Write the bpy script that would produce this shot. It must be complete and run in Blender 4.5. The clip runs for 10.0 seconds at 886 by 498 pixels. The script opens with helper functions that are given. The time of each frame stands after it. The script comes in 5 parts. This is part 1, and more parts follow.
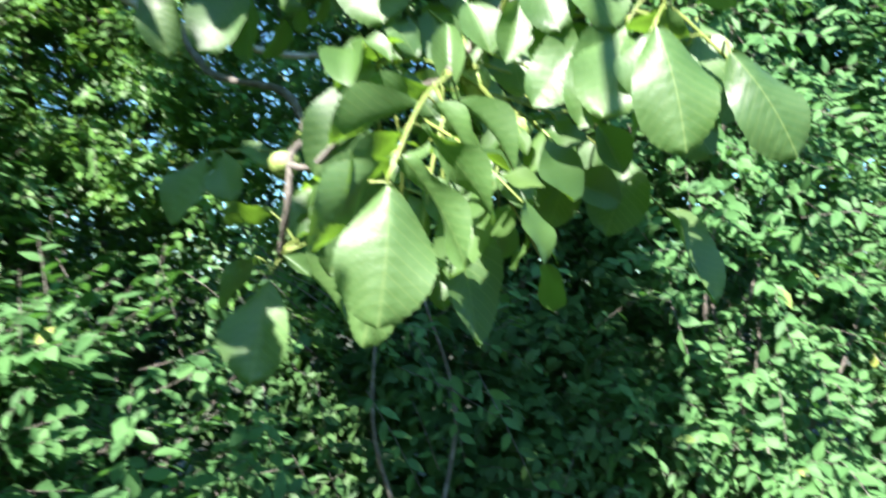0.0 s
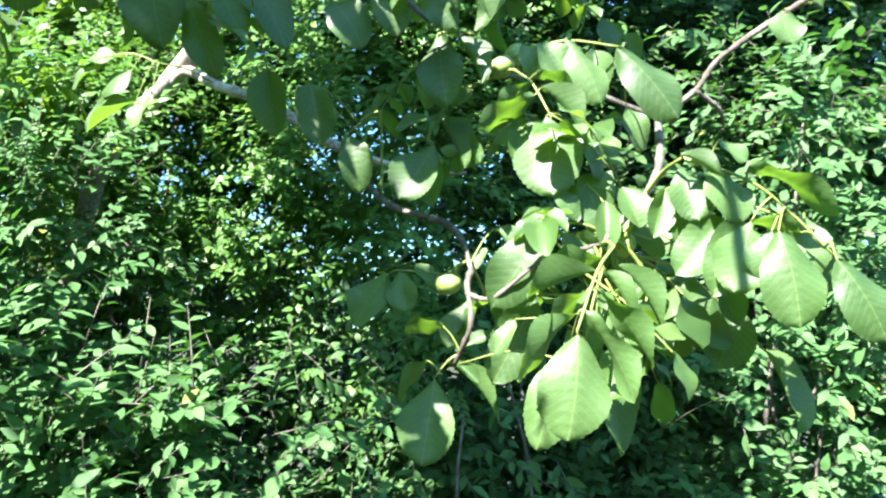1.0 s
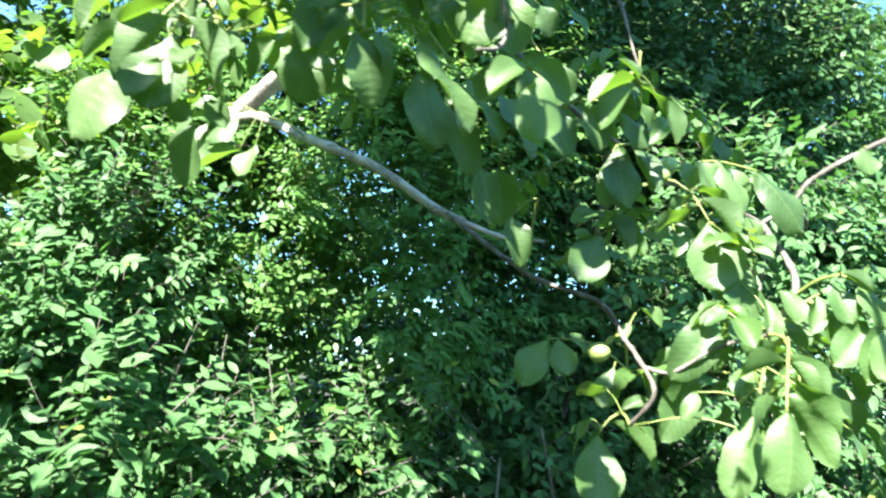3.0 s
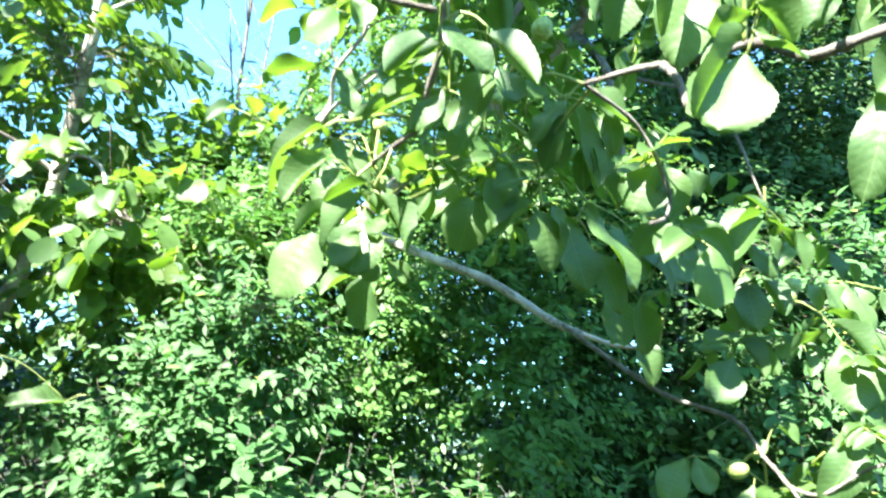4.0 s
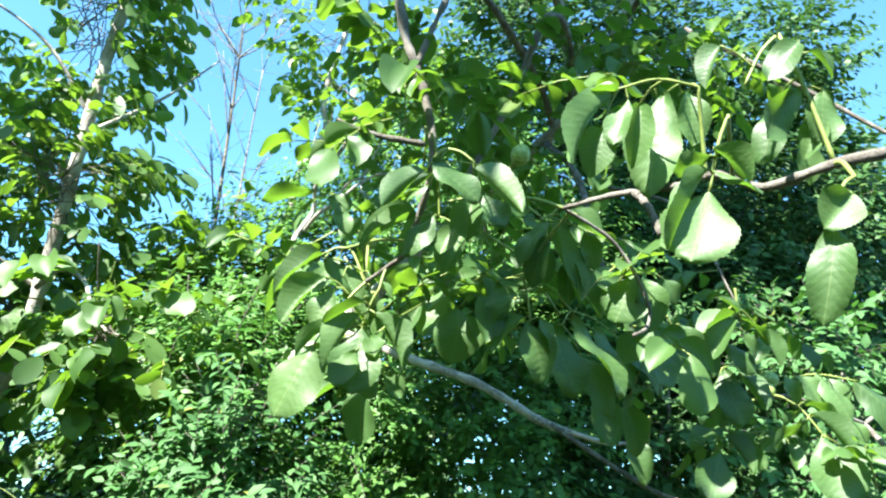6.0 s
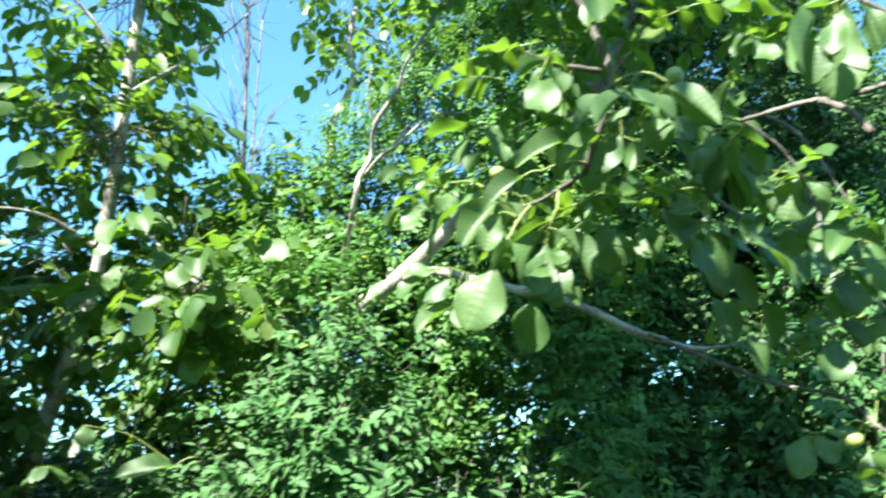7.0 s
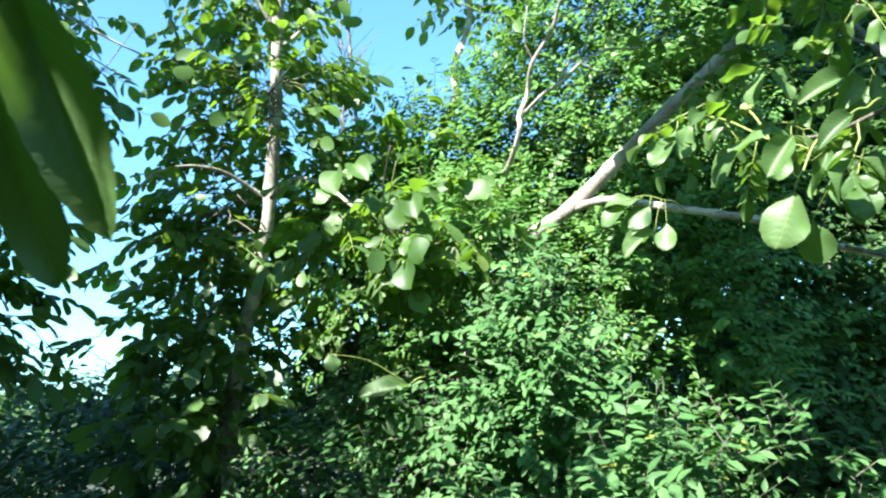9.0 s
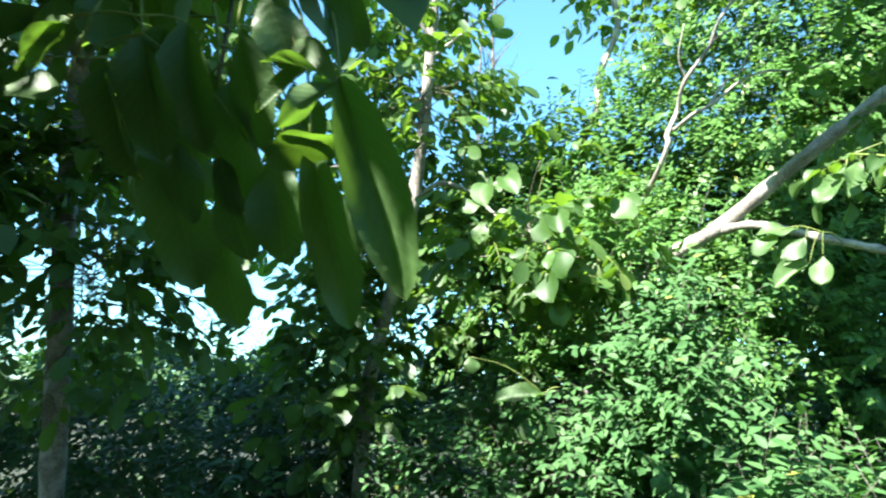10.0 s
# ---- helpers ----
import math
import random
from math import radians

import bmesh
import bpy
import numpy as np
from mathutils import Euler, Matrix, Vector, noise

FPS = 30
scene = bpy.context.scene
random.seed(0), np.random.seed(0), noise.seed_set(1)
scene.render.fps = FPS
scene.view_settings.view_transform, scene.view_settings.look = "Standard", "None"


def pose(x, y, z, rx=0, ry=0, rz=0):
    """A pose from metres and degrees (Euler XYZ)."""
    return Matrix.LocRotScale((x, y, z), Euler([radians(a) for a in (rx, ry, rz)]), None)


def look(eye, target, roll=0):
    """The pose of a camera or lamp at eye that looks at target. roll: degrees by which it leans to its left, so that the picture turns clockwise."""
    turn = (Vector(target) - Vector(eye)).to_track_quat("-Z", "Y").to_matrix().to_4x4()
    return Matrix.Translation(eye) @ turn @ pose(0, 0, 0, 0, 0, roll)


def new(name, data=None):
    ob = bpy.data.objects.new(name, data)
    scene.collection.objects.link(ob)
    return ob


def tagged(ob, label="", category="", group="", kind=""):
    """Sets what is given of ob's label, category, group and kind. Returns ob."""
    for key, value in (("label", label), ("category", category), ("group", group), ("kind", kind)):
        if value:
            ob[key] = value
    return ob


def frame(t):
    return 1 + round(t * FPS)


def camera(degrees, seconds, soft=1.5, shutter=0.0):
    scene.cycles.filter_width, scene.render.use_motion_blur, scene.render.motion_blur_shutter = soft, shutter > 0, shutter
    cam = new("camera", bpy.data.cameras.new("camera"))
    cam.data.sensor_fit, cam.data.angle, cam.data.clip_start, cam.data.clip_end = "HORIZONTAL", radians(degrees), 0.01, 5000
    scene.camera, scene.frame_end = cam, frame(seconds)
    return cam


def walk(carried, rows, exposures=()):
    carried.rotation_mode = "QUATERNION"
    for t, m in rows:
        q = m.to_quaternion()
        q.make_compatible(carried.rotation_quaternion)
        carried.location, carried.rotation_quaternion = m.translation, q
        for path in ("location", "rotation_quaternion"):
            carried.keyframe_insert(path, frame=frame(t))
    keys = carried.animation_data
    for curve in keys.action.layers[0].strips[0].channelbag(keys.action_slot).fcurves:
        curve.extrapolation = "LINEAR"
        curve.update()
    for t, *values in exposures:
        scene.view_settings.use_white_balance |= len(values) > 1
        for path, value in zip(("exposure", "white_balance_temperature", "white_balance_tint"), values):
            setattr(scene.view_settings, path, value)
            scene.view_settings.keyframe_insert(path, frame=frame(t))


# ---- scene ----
cam = camera(65.0, 10.0, soft=2.15, shutter=0.3)
PATH = [
    (0, (0.000, 0.000, 1.550), (0.000, 1.999, 1.620), 0.0),
    (0.2, (-0.016, -0.075, 1.563), (-0.158, 1.915, 1.724), 0.9),
    (0.5, (-0.078, -0.125, 1.580), (-0.291, 1.859, 1.713), 3.4),
    (1, (-0.154, -0.231, 1.606), (-0.280, 1.748, 1.863), 4.4),
    (1.5, (-0.255, -0.330, 1.615), (-0.171, 1.648, 1.898), 1.6),
    (2, (-0.307, -0.399, 1.616), (-0.163, 1.583, 1.843), 6.0),
    (2.2, (-0.337, -0.420, 1.609), (-0.240, 1.570, 1.781), 5.9),
    (3.3, (-0.747, -0.423, 1.615), (-0.587, 1.523, 2.048), 7.3),
    (3.5, (-0.775, -0.451, 1.624), (-0.679, 1.495, 2.075), 7.7),
    (4, (-0.840, -0.546, 1.673), (-0.874, 1.376, 2.224), 6.5),
    (4.5, (-0.872, -0.584, 1.695), (-0.902, 1.301, 2.363), 1.8),
    (5, (-0.898, -0.590, 1.681), (-0.999, 1.293, 2.348), 0.4),
    (5.5, (-0.864, -0.594, 1.701), (-0.939, 1.250, 2.471), 2.2),
    (5.7, (-0.857, -0.597, 1.706), (-0.876, 1.231, 2.516), 4.6),
    (6.8, (-1.108, -0.688, 1.608), (-0.974, 1.185, 2.298), 0.3),
    (7, (-1.220, -0.693, 1.604), (-1.149, 1.196, 2.257), -0.8),
    (7.2, (-1.298, -0.698, 1.587), (-1.300, 1.199, 2.221), 0.3),
    (7.5, (-1.408, -0.721, 1.568), (-1.576, 1.189, 2.134), 0.7),
    (8, (-1.534, -0.823, 1.555), (-1.791, 1.101, 2.036), 1.4),
    (8.5, (-1.678, -0.884, 1.570), (-1.891, 1.036, 2.089), 1.5),
    (9, (-1.853, -0.917, 1.574), (-1.865, 1.029, 2.036), -3.5),
    (9.5, (-1.900, -0.986, 1.601), (-2.092, 0.950, 2.065), 1.1),
    (10, (-1.965, -1.051, 1.621), (-2.299, 0.871, 2.064), 2.5),
]
EXPOSURES = [(0, 2.72, 6500, 15), (0.5, 3.00, 6500, 16), (2.2, 3.10, 6500, 16), (3.3, 3.25, 6500, 14), (4, 3.42, 6500, 12), (4.5, 3.27, 6500, 10), (5, 3.08, 6500, 9), (5.5, 2.92, 6500, 8), (6.8, 2.64, 6500, 9), (7.2, 2.68, 6500, 9), (8, 2.70, 6500, 10), (9, 2.64, 6500, 10), (10, 2.78, 6500, 10)]
walk(cam, [(t, look(eye, target, roll)) for t, eye, target, roll in PATH], exposures=EXPOSURES)

# ---- light ----
SUN = Vector((-0.38, -0.58, 0.72)).normalized()
world = bpy.data.worlds.new("sky")
scene.world = world
world.use_nodes = True
wt = world.node_tree
sky = wt.nodes.new("ShaderNodeTexSky")
sky.sky_type = "NISHITA"
sky.sun_disc = False
sky.sun_elevation = math.asin(SUN.z)
sky.sun_rotation = math.atan2(SUN.x, SUN.y)
sky.dust_density = 0.6
tint = wt.nodes.new("ShaderNodeMix")
tint.data_type, tint.blend_type = "RGBA", "MULTIPLY"
tint.inputs["Factor"].default_value = 1.0
tint.inputs[7].default_value = (0.70, 1.20, 1.30, 1)
wt.links.new(sky.outputs[0], tint.inputs[6])
wt.links.new(tint.outputs[2], wt.nodes["Background"].inputs[0])
wt.nodes["Background"].inputs[1].default_value = 0.063
sun_data = bpy.data.lights.new("sun", "SUN")
sun_data.energy = 4.5
sun_data.angle = radians(0.53)
sun_data.color = (1.0, 0.97, 0.91)
sun = new("sun", sun_data)
sun.matrix_world = look((0, 0, 12), Vector((0, 0, 12)) - SUN)


# ---- materials ----
def material(name):
    m = bpy.data.materials.new(name)
    m.use_nodes = True
    nt = m.node_tree
    return m, nt, nt.nodes["Principled BSDF"]


def node(nt, kind, values=None, **links):
    n = nt.nodes.new(kind)
    for k, v in (values or {}).items():
        n.inputs[k].default_value = v
    return n


def ramp(nt, source, stops):
    r = nt.nodes.new("ShaderNodeValToRGB")
    while len(r.color_ramp.elements) < len(stops):
        r.color_ramp.elements.new(0.5)
    for e, (p, c) in zip(r.color_ramp.elements, stops):
        e.position, e.color = p, (*c, 1)
    nt.links.new(source, r.inputs[0])
    return r.outputs[0]


def leaf_material(name, dark, mid, light, rare, through_colour, veins=True, gloss=0.42, thin=0.38, single=False, sheen=0.42):
    """A leaf: greens that differ from leaf to leaf, blotches, paler veins, and light that shines through."""
    m, nt, bsdf = material(name)
    L = nt.links.new
    if single:
        rnd = nt.nodes.new("ShaderNodeObjectInfo").outputs["Random"]
    else:
        rnd = nt.nodes.new("ShaderNodeNewGeometry").outputs["Random Per Island"]
    base = ramp(nt, rnd, [(0.0, dark), (0.45, mid), (0.985, light), (0.997, rare)])
    geo = nt.nodes.new("ShaderNodeNewGeometry").outputs["Position"]
    blot = node(nt, "ShaderNodeTexNoise", {"Scale": 38.0, "Detail": 4.0})
    L(geo, blot.inputs["Vector"])
    mixed = nt.nodes.new("ShaderNodeMix")
    mixed.data_type, mixed.blend_type = "RGBA", "MULTIPLY"
    mixed.inputs["Factor"].default_value = 0.55
    L(base, mixed.inputs[6])
    L(ramp(nt, blot.outputs[0], [(0.3, (0.62, 0.66, 0.6)), (0.7, (1.0, 1.0, 1.0))]), mixed.inputs[7])
    colour = mixed.outputs[2]
    if veins:
        uv = nt.nodes.new("ShaderNodeTexCoord").outputs["UV"]
        split = nt.nodes.new("ShaderNodeSeparateXYZ")
        L(uv, split.inputs[0])

        def maths(op, a, b=None):
            n = nt.nodes.new("ShaderNodeMath")
            n.operation = op
            for i, v in enumerate((a, b)):
                if v is None:
                    continue
                if isinstance(v, (int, float)):
                    n.inputs[i].default_value = v
                else:
                    L(v, n.inputs[i])
            return n.outputs[0]

        across = maths("ABSOLUTE", maths("SUBTRACT", split.outputs[0], 0.5))
        rib = maths("LESS_THAN", across, 0.012)
        along = maths("SUBTRACT", split.outputs[1], maths("MULTIPLY", across, 0.55))
        saw = maths("PINGPONG", maths("MULTIPLY", along, 11.0), 0.5)
        side = maths("MULTIPLY", maths("LESS_THAN", saw, 0.07), 0.55)
        vein = maths("MAXIMUM", rib, side)
        pale = nt.nodes.new("ShaderNodeMix")
        pale.data_type = "RGBA"
        L(maths("MULTIPLY", vein, 0.26), pale.inputs["Factor"])
        L(colour, pale.inputs[6])
        pale.inputs[7].default_value = (0.26, 0.34, 0.11, 1)
        colour = pale.outputs[2]
        bump = node(nt, "ShaderNodeBump", {"Strength": 0.16, "Distance": 0.003})
        crinkle = node(nt, "ShaderNodeTexNoise", {"Scale": 240.0, "Detail": 3.0})
        L(geo, crinkle.inputs["Vector"])
        L(maths("ADD", maths("MULTIPLY", saw, 0.25), maths("ADD", blot.outputs[0], crinkle.outputs[0])), bump.inputs["Height"])
        worn = node(nt, "ShaderNodeMapRange", {"From Min": 0.3, "From Max": 0.7, "To Min": gloss - 0.07, "To Max": gloss + 0.10})
        L(blot.outputs[0], worn.inputs["Value"])
        L(worn.outputs[0], bsdf.inputs["Roughness"])
        L(bump.outputs[0], bsdf.inputs["Normal"])
    L(colour, bsdf.inputs["Base Color"])
    bsdf.inputs["Roughness"].default_value = gloss
    bsdf.inputs["Specular IOR Level"].default_value = sheen
    trans = nt.nodes.new("ShaderNodeBsdfTranslucent")
    tint = nt.nodes.new("ShaderNodeMix")
    tint.data_type, tint.blend_type = "RGBA", "MIX"
    tint.inputs["Factor"].default_value = 0.75
    L(colour, tint.inputs[6])
    tint.inputs[7].default_value = (*through_colour, 1)
    L(tint.outputs[2], trans.inputs[0])
    mix = nt.nodes.new("ShaderNodeMixShader")
    mix.inputs[0].default_value = thin
    L(bsdf.outputs[0], mix.inputs[1])
    L(trans.outputs[0], mix.inputs[2])
    L(mix.outputs[0], nt.nodes["Material Output"].inputs[0])
    return m


def bark_material(name, dark, light, patch, scale=30.0):
    m, nt, bsdf = material(name)
    L = nt.links.new
    geo = nt.nodes.new("ShaderNodeNewGeometry").outputs["Position"]
    big = node(nt, "ShaderNodeTexNoise", {"Scale": scale * 0.25, "Detail": 5.0, "Roughness": 0.6})
    small = node(nt, "ShaderNodeTexNoise", {"Scale": scale * 4, "Detail": 6.0, "Roughness": 0.7})
    L(geo, big.inputs["Vector"])
    L(geo, small.inputs["Vector"])
    a = ramp(nt, small.outputs[0], [(0.3, dark), (0.62, light)])
    mix = nt.nodes.new("ShaderNodeMix")
    mix.data_type = "RGBA"
    L(ramp(nt, big.outputs[0], [(0.45, (0, 0, 0)), (0.6, (1, 1, 1))]), mix.inputs["Factor"])
    L(a, mix.inputs[6])
    mix.inputs[7].default_value = (*patch, 1)
    L(mix.outputs[2], bsdf.inputs["Base Color"])
    bsdf.inputs["Roughness"].default_value = 0.85
    bump = node(nt, "ShaderNodeBump", {"Strength": 0.7, "Distance": 0.006})
    L(small.outputs[0], bump.inputs["Height"])
    L(bump.outputs[0], bsdf.inputs["Normal"])
    return m


WALNUT_LEAF = leaf_material("walnut leaf", (0.042, 0.099, 0.028), (0.067, 0.144, 0.040), (0.096, 0.185, 0.057), (0.124, 0.172, 0.055), (0.178, 0.377, 0.018), single=True, gloss=0.5, thin=0.34, sheen=0.62)
WALNUT_CROWN = leaf_material("walnut crown leaf", (0.042, 0.097, 0.026), (0.066, 0.138, 0.036), (0.093, 0.179, 0.048), (0.120, 0.175, 0.044), (0.210, 0.410, 0.020), veins=False, gloss=0.48, thin=0.42, sheen=0.5)
SHRUB_LEAF = leaf_material("shrub leaf", (0.046, 0.118, 0.040), (0.067, 0.163, 0.054), (0.094, 0.212, 0.071), (0.230, 0.275, 0.060), (0.105, 0.322, 0.036), veins=False, gloss=0.55, thin=0.26, sheen=0.22)
FINE_LEAF = leaf_material("fine shrub leaf", (0.054, 0.133, 0.028), (0.079, 0.187, 0.043), (0.112, 0.250, 0.056), (0.248, 0.289, 0.047), (0.165, 0.381, 0.034), veins=False, gloss=0.46, thin=0.28, sheen=0.28)
# greens set darker, so the leaf colour itself carries the thicket's shade
SHADE_TONED_LEAF = leaf_material("shade-toned leaf", (0.029, 0.073, 0.026), (0.047, 0.108, 0.034), (0.067, 0.139, 0.045), (0.100, 0.139, 0.039), (0.087, 0.220, 0.031), veins=False, gloss=0.45, thin=0.24, sheen=0.16)
BARK = bark_material("grey walnut bark", (0.10, 0.085, 0.07), (0.36, 0.33, 0.285), (0.47, 0.44, 0.39))
TWIG = bark_material("brown twig bark", (0.040, 0.033, 0.026), (0.146, 0.128, 0.102), (0.204, 0.186, 0.161), 90)
PALE_BARK = bark_material("pale mottled bark", (0.07, 0.06, 0.05), (0.33, 0.30, 0.255), (0.45, 0.42, 0.37), 34)
STALK, _nt, _b = material("green leaf stalk")
_n = node(_nt, "ShaderNodeTexNoise", {"Scale": 90.0, "Detail": 3.0})
_nt.links.new(_nt.nodes.new("ShaderNodeNewGeometry").outputs["Position"], _n.inputs["Vector"])
_nt.links.new(ramp(_nt, _n.outputs[0], [(0.3, (0.133, 0.195, 0.043)), (0.7, (0.234, 0.281, 0.070))]), _b.inputs["Base Color"])
_b.inputs["Roughness"].default_value = 0.5
HUSK, _nt, _b = material("green walnut husk")
_n = node(_nt, "ShaderNodeTexNoise", {"Scale": 160.0, "Detail": 4.0})
_nt.links.new(_nt.nodes.new("ShaderNodeNewGeometry").outputs["Position"], _n.inputs["Vector"])
_nt.links.new(ramp(_nt, _n.outputs[0], [(0.35, (0.172, 0.257, 0.055)), (0.6, (0.296, 0.374, 0.117)), (0.75, (0.390, 0.437, 0.203))]), _b.inputs["Base Color"])
_b.inputs["Roughness"].default_value = 0.5
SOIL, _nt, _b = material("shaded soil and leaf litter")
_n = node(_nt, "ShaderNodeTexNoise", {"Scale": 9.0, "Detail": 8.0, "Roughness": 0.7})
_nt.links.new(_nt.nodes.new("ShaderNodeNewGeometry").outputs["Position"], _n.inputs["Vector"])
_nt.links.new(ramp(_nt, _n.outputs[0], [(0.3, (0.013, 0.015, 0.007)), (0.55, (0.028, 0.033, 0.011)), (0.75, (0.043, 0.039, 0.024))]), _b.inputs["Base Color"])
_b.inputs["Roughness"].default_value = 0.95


# ---- building ----
RNG = np.random.default_rng(11)


def reseed(seed):
    """Gives each thing a random stream of its own."""
    global RNG
    RNG = np.random.default_rng(int(seed * 10) + 1)


def unit(v):
    return v / np.maximum(np.linalg.norm(v, axis=-1, keepdims=True), 1e-9)


def mesh_of(name, verts, faces, mat, smooth=True):
    me = bpy.data.meshes.new(name)
    me.from_pydata([tuple(v) for v in verts], [], faces)
    me.materials.append(mat)
    if smooth:
        me.polygons.foreach_set("use_smooth", [True] * len(me.polygons))
    me.update()
    return me


def part(name, me, parent, label=""):
    ob = new(name, me)
    ob.parent = parent
    if label:
        tagged(ob, label)
    return ob


def thing(name, at, label, category, group=""):
    ob = new(name)
    ob.location = at
    return tagged(ob, label, category, group)


def smooth_line(points, steps=6):
    """A smooth line through a few points."""
    p = np.array(points, float)
    q = np.vstack([2 * p[0] - p[1], p, 2 * p[-1] - p[-2]])
    out = []
    for i in range(1, len(q) - 2):
        for s in np.arange(steps) / steps:
            a, b, c, d = q[i - 1 : i + 3]
            out.append(0.5 * (2 * b + (c - a) * s + (2 * a - 5 * b + 4 * c - d) * s**2 + (3 * b - a - 3 * c + d) * s**3))
    out.append(p[-1])
    return np.array(out)


def tube(line, r0, r1, sides=8, knobby=0.0, taper=1.0):
    """Vertices and faces of a tapered, slightly knobby tube along a line."""
    line = np.asarray(line, float)
    n = len(line)
    t = unit(np.gradient(line, axis=0))
    up = np.array([0.31, 0.17, 0.93]) if abs(t[0, 2]) < 0.9 else np.array([1.0, 0.2, 0.1])
    a = unit(np.cross(t, up))
    b = np.cross(t, a)
    f = np.linspace(0, 1, n) ** taper
    r = r0 + (r1 - r0) * f
    r = r * (1 + knobby * RNG.normal(0, 1, n))
    ang = np.arange(sides) / sides * 2 * math.pi
    rr = r[:, None] * (1 + knobby * 0.7 * RNG.normal(0, 1, (n, sides)))
    v = line[:, None] + rr[..., None] * (np.cos(ang)[None, :, None] * a[:, None] + np.sin(ang)[None, :, None] * b[:, None])
    v = v.reshape(-1, 3)
    faces = [(i * sides + k, i * sides + (k + 1) % sides, (i + 1) * sides + (k + 1) % sides, (i + 1) * sides + k) for i in range(n - 1) for k in range(sides)]
    faces.append(tuple(range(sides))[::-1])
    faces.append(tuple((n - 1) * sides + k for k in range(sides)))
    return v, faces


def joined_tubes(name, lines, mat):
    """Many thin stems as one mesh; each is (line, r0, r1, sides)."""
    vs, fs, k = [], [], 0
    for line, r0, r1, sides in lines:
        v, f = tube(line, r0, r1, sides)
        vs.append(v)
        fs += [tuple(i + k for i in face) for face in f]
        k += len(v)
    return mesh_of(name, np.vstack(vs), fs, mat)


def leaf_template(width, point, fold, curl, detail):
    """A small leaf of length 1 and its faces: a rounded blade (3), folded along its rib (2), a flat hexagon (1) or a kite (0)."""
    if detail == 3:
        rows = ((0.14, 0.55), (0.42, 0.95), (0.70, 1.0), (0.90, 0.66))
        y = np.array([0.0] + [r for r, _ in rows for _ in range(3)] + [1.0])
        x = np.array([0.0] + [u * h for _, h in rows for u in (-1, 0, 1)] + [0.0]) * width / 2
        faces = [(0, 2, 1), (0, 3, 2), (10, 11, 13), (11, 12, 13)]
        faces += [(3 * k + i, 3 * k + i + 1, 3 * k + i + 4, 3 * k + i + 3) for k in range(3) for i in (1, 2)]
    elif detail == 2:
        rows = ((0.16, 0.64), (0.40, 1.0), (0.70, 1.46 * point))
        y = np.array([0.0] + [r for r, _ in rows for _ in range(3)] + [1.0])
        x = np.array([0.0] + [u * h for _, h in rows for u in (-1, 0, 1)] + [0.0]) * width / 2
        faces = [(0, 2, 1), (0, 3, 2), (7, 8, 10), (8, 9, 10)]
        faces += [(3 * k + i, 3 * k + i + 1, 3 * k + i + 4, 3 * k + i + 3) for k in range(2) for i in (1, 2)]
    elif detail == 1:
        y = np.array([0, 0.3, 0.3, 0.68, 0.68, 1.0])
        x = np.array([0, -1, 1, -1.72 * point, 1.72 * point, 0]) * width / 2
        faces = [(0, 2, 1), (1, 2, 4, 3), (3, 4, 5)]
    else:
        y = np.array([0, 0.42, 0.42, 1.0])
        x = np.array([0, -1, 1, 0]) * width / 2
        faces = [(0, 2, 3, 1)]
    z = np.abs(x) * fold * 2 - curl * y**2
    return np.stack([x, y, z], 1), faces


def leaves_mesh(name, base, way, normal, size, width, mat, fold=0.12, curl=0.12, point=0.45, detail=2):
    """Many leaves as one mesh, from their bases, ways, upper sides and lengths."""
    tv, faces = leaf_template(width, point, fold, curl, detail)
    way = unit(way)
    side = unit(np.cross(way, normal))
    normal = np.cross(side, way)
    n = len(base)
    wob = RNG.uniform(0.8, 1.2, (n, 1, 1))
    v = base[:, None] + size[:, None, None] * (tv[None, :, :1] * wob * side[:, None] + tv[None, :, 1:2] * way[:, None] + tv[None, :, 2:] * normal[:, None])
    v = v.reshape(-1, 3)
    loops = np.concatenate([np.array(f) for f in faces])
    counts = np.array([len(f) for f in faces])
    vi = (loops[None] + len(tv) * np.arange(n)[:, None]).ravel()
    total = np.tile(counts, n)
    start = np.concatenate([[0], np.cumsum(total)[:-1]])
    me = bpy.data.meshes.new(name)
    me.vertices.add(len(v))
    me.vertices.foreach_set("co", v.ravel())
    me.loops.add(len(vi))
    me.loops.foreach_set("vertex_index", vi.astype(np.int32))
    me.polygons.add(len(total))
    me.polygons.foreach_set("loop_start", start.astype(np.int32))
    me.polygons.foreach_set("loop_total", total.astype(np.int32))
    me.materials.append(mat)
    me.update(calc_edges=True)
    return me


def in_lobes(lobes, count, shell=0.45, front=0.0):
    """Random places in a few ellipsoids, more of them towards the skin, with the way out of the lobe."""
    weight = np.array([r[0] * r[1] + r[1] * r[2] + r[0] * r[2] for _, r in lobes])
    which = RNG.choice(len(lobes), count, p=weight / weight.sum())
    d = unit(RNG.normal(0, 1, (count, 3)))
    d[:, 1] = np.where(RNG.random(count) < front, -np.abs(d[:, 1]), d[:, 1])
    rad = 1 - shell * RNG.random(count) ** 1.6
    c = np.array([l[0] for l in lobes])[which]
    r = np.array([l[1] for l in lobes])[which]
    return c + d * r * rad[:, None], unit(d / r)


def gaps(p, scale, cut, seed=0.0):
    """Which places are kept: a coarse noise leaves holes in the crown."""
    return np.array([noise.noise(Vector((x * scale + seed, y * scale - seed, z * scale + 3 * seed))) > cut for x, y, z in p])


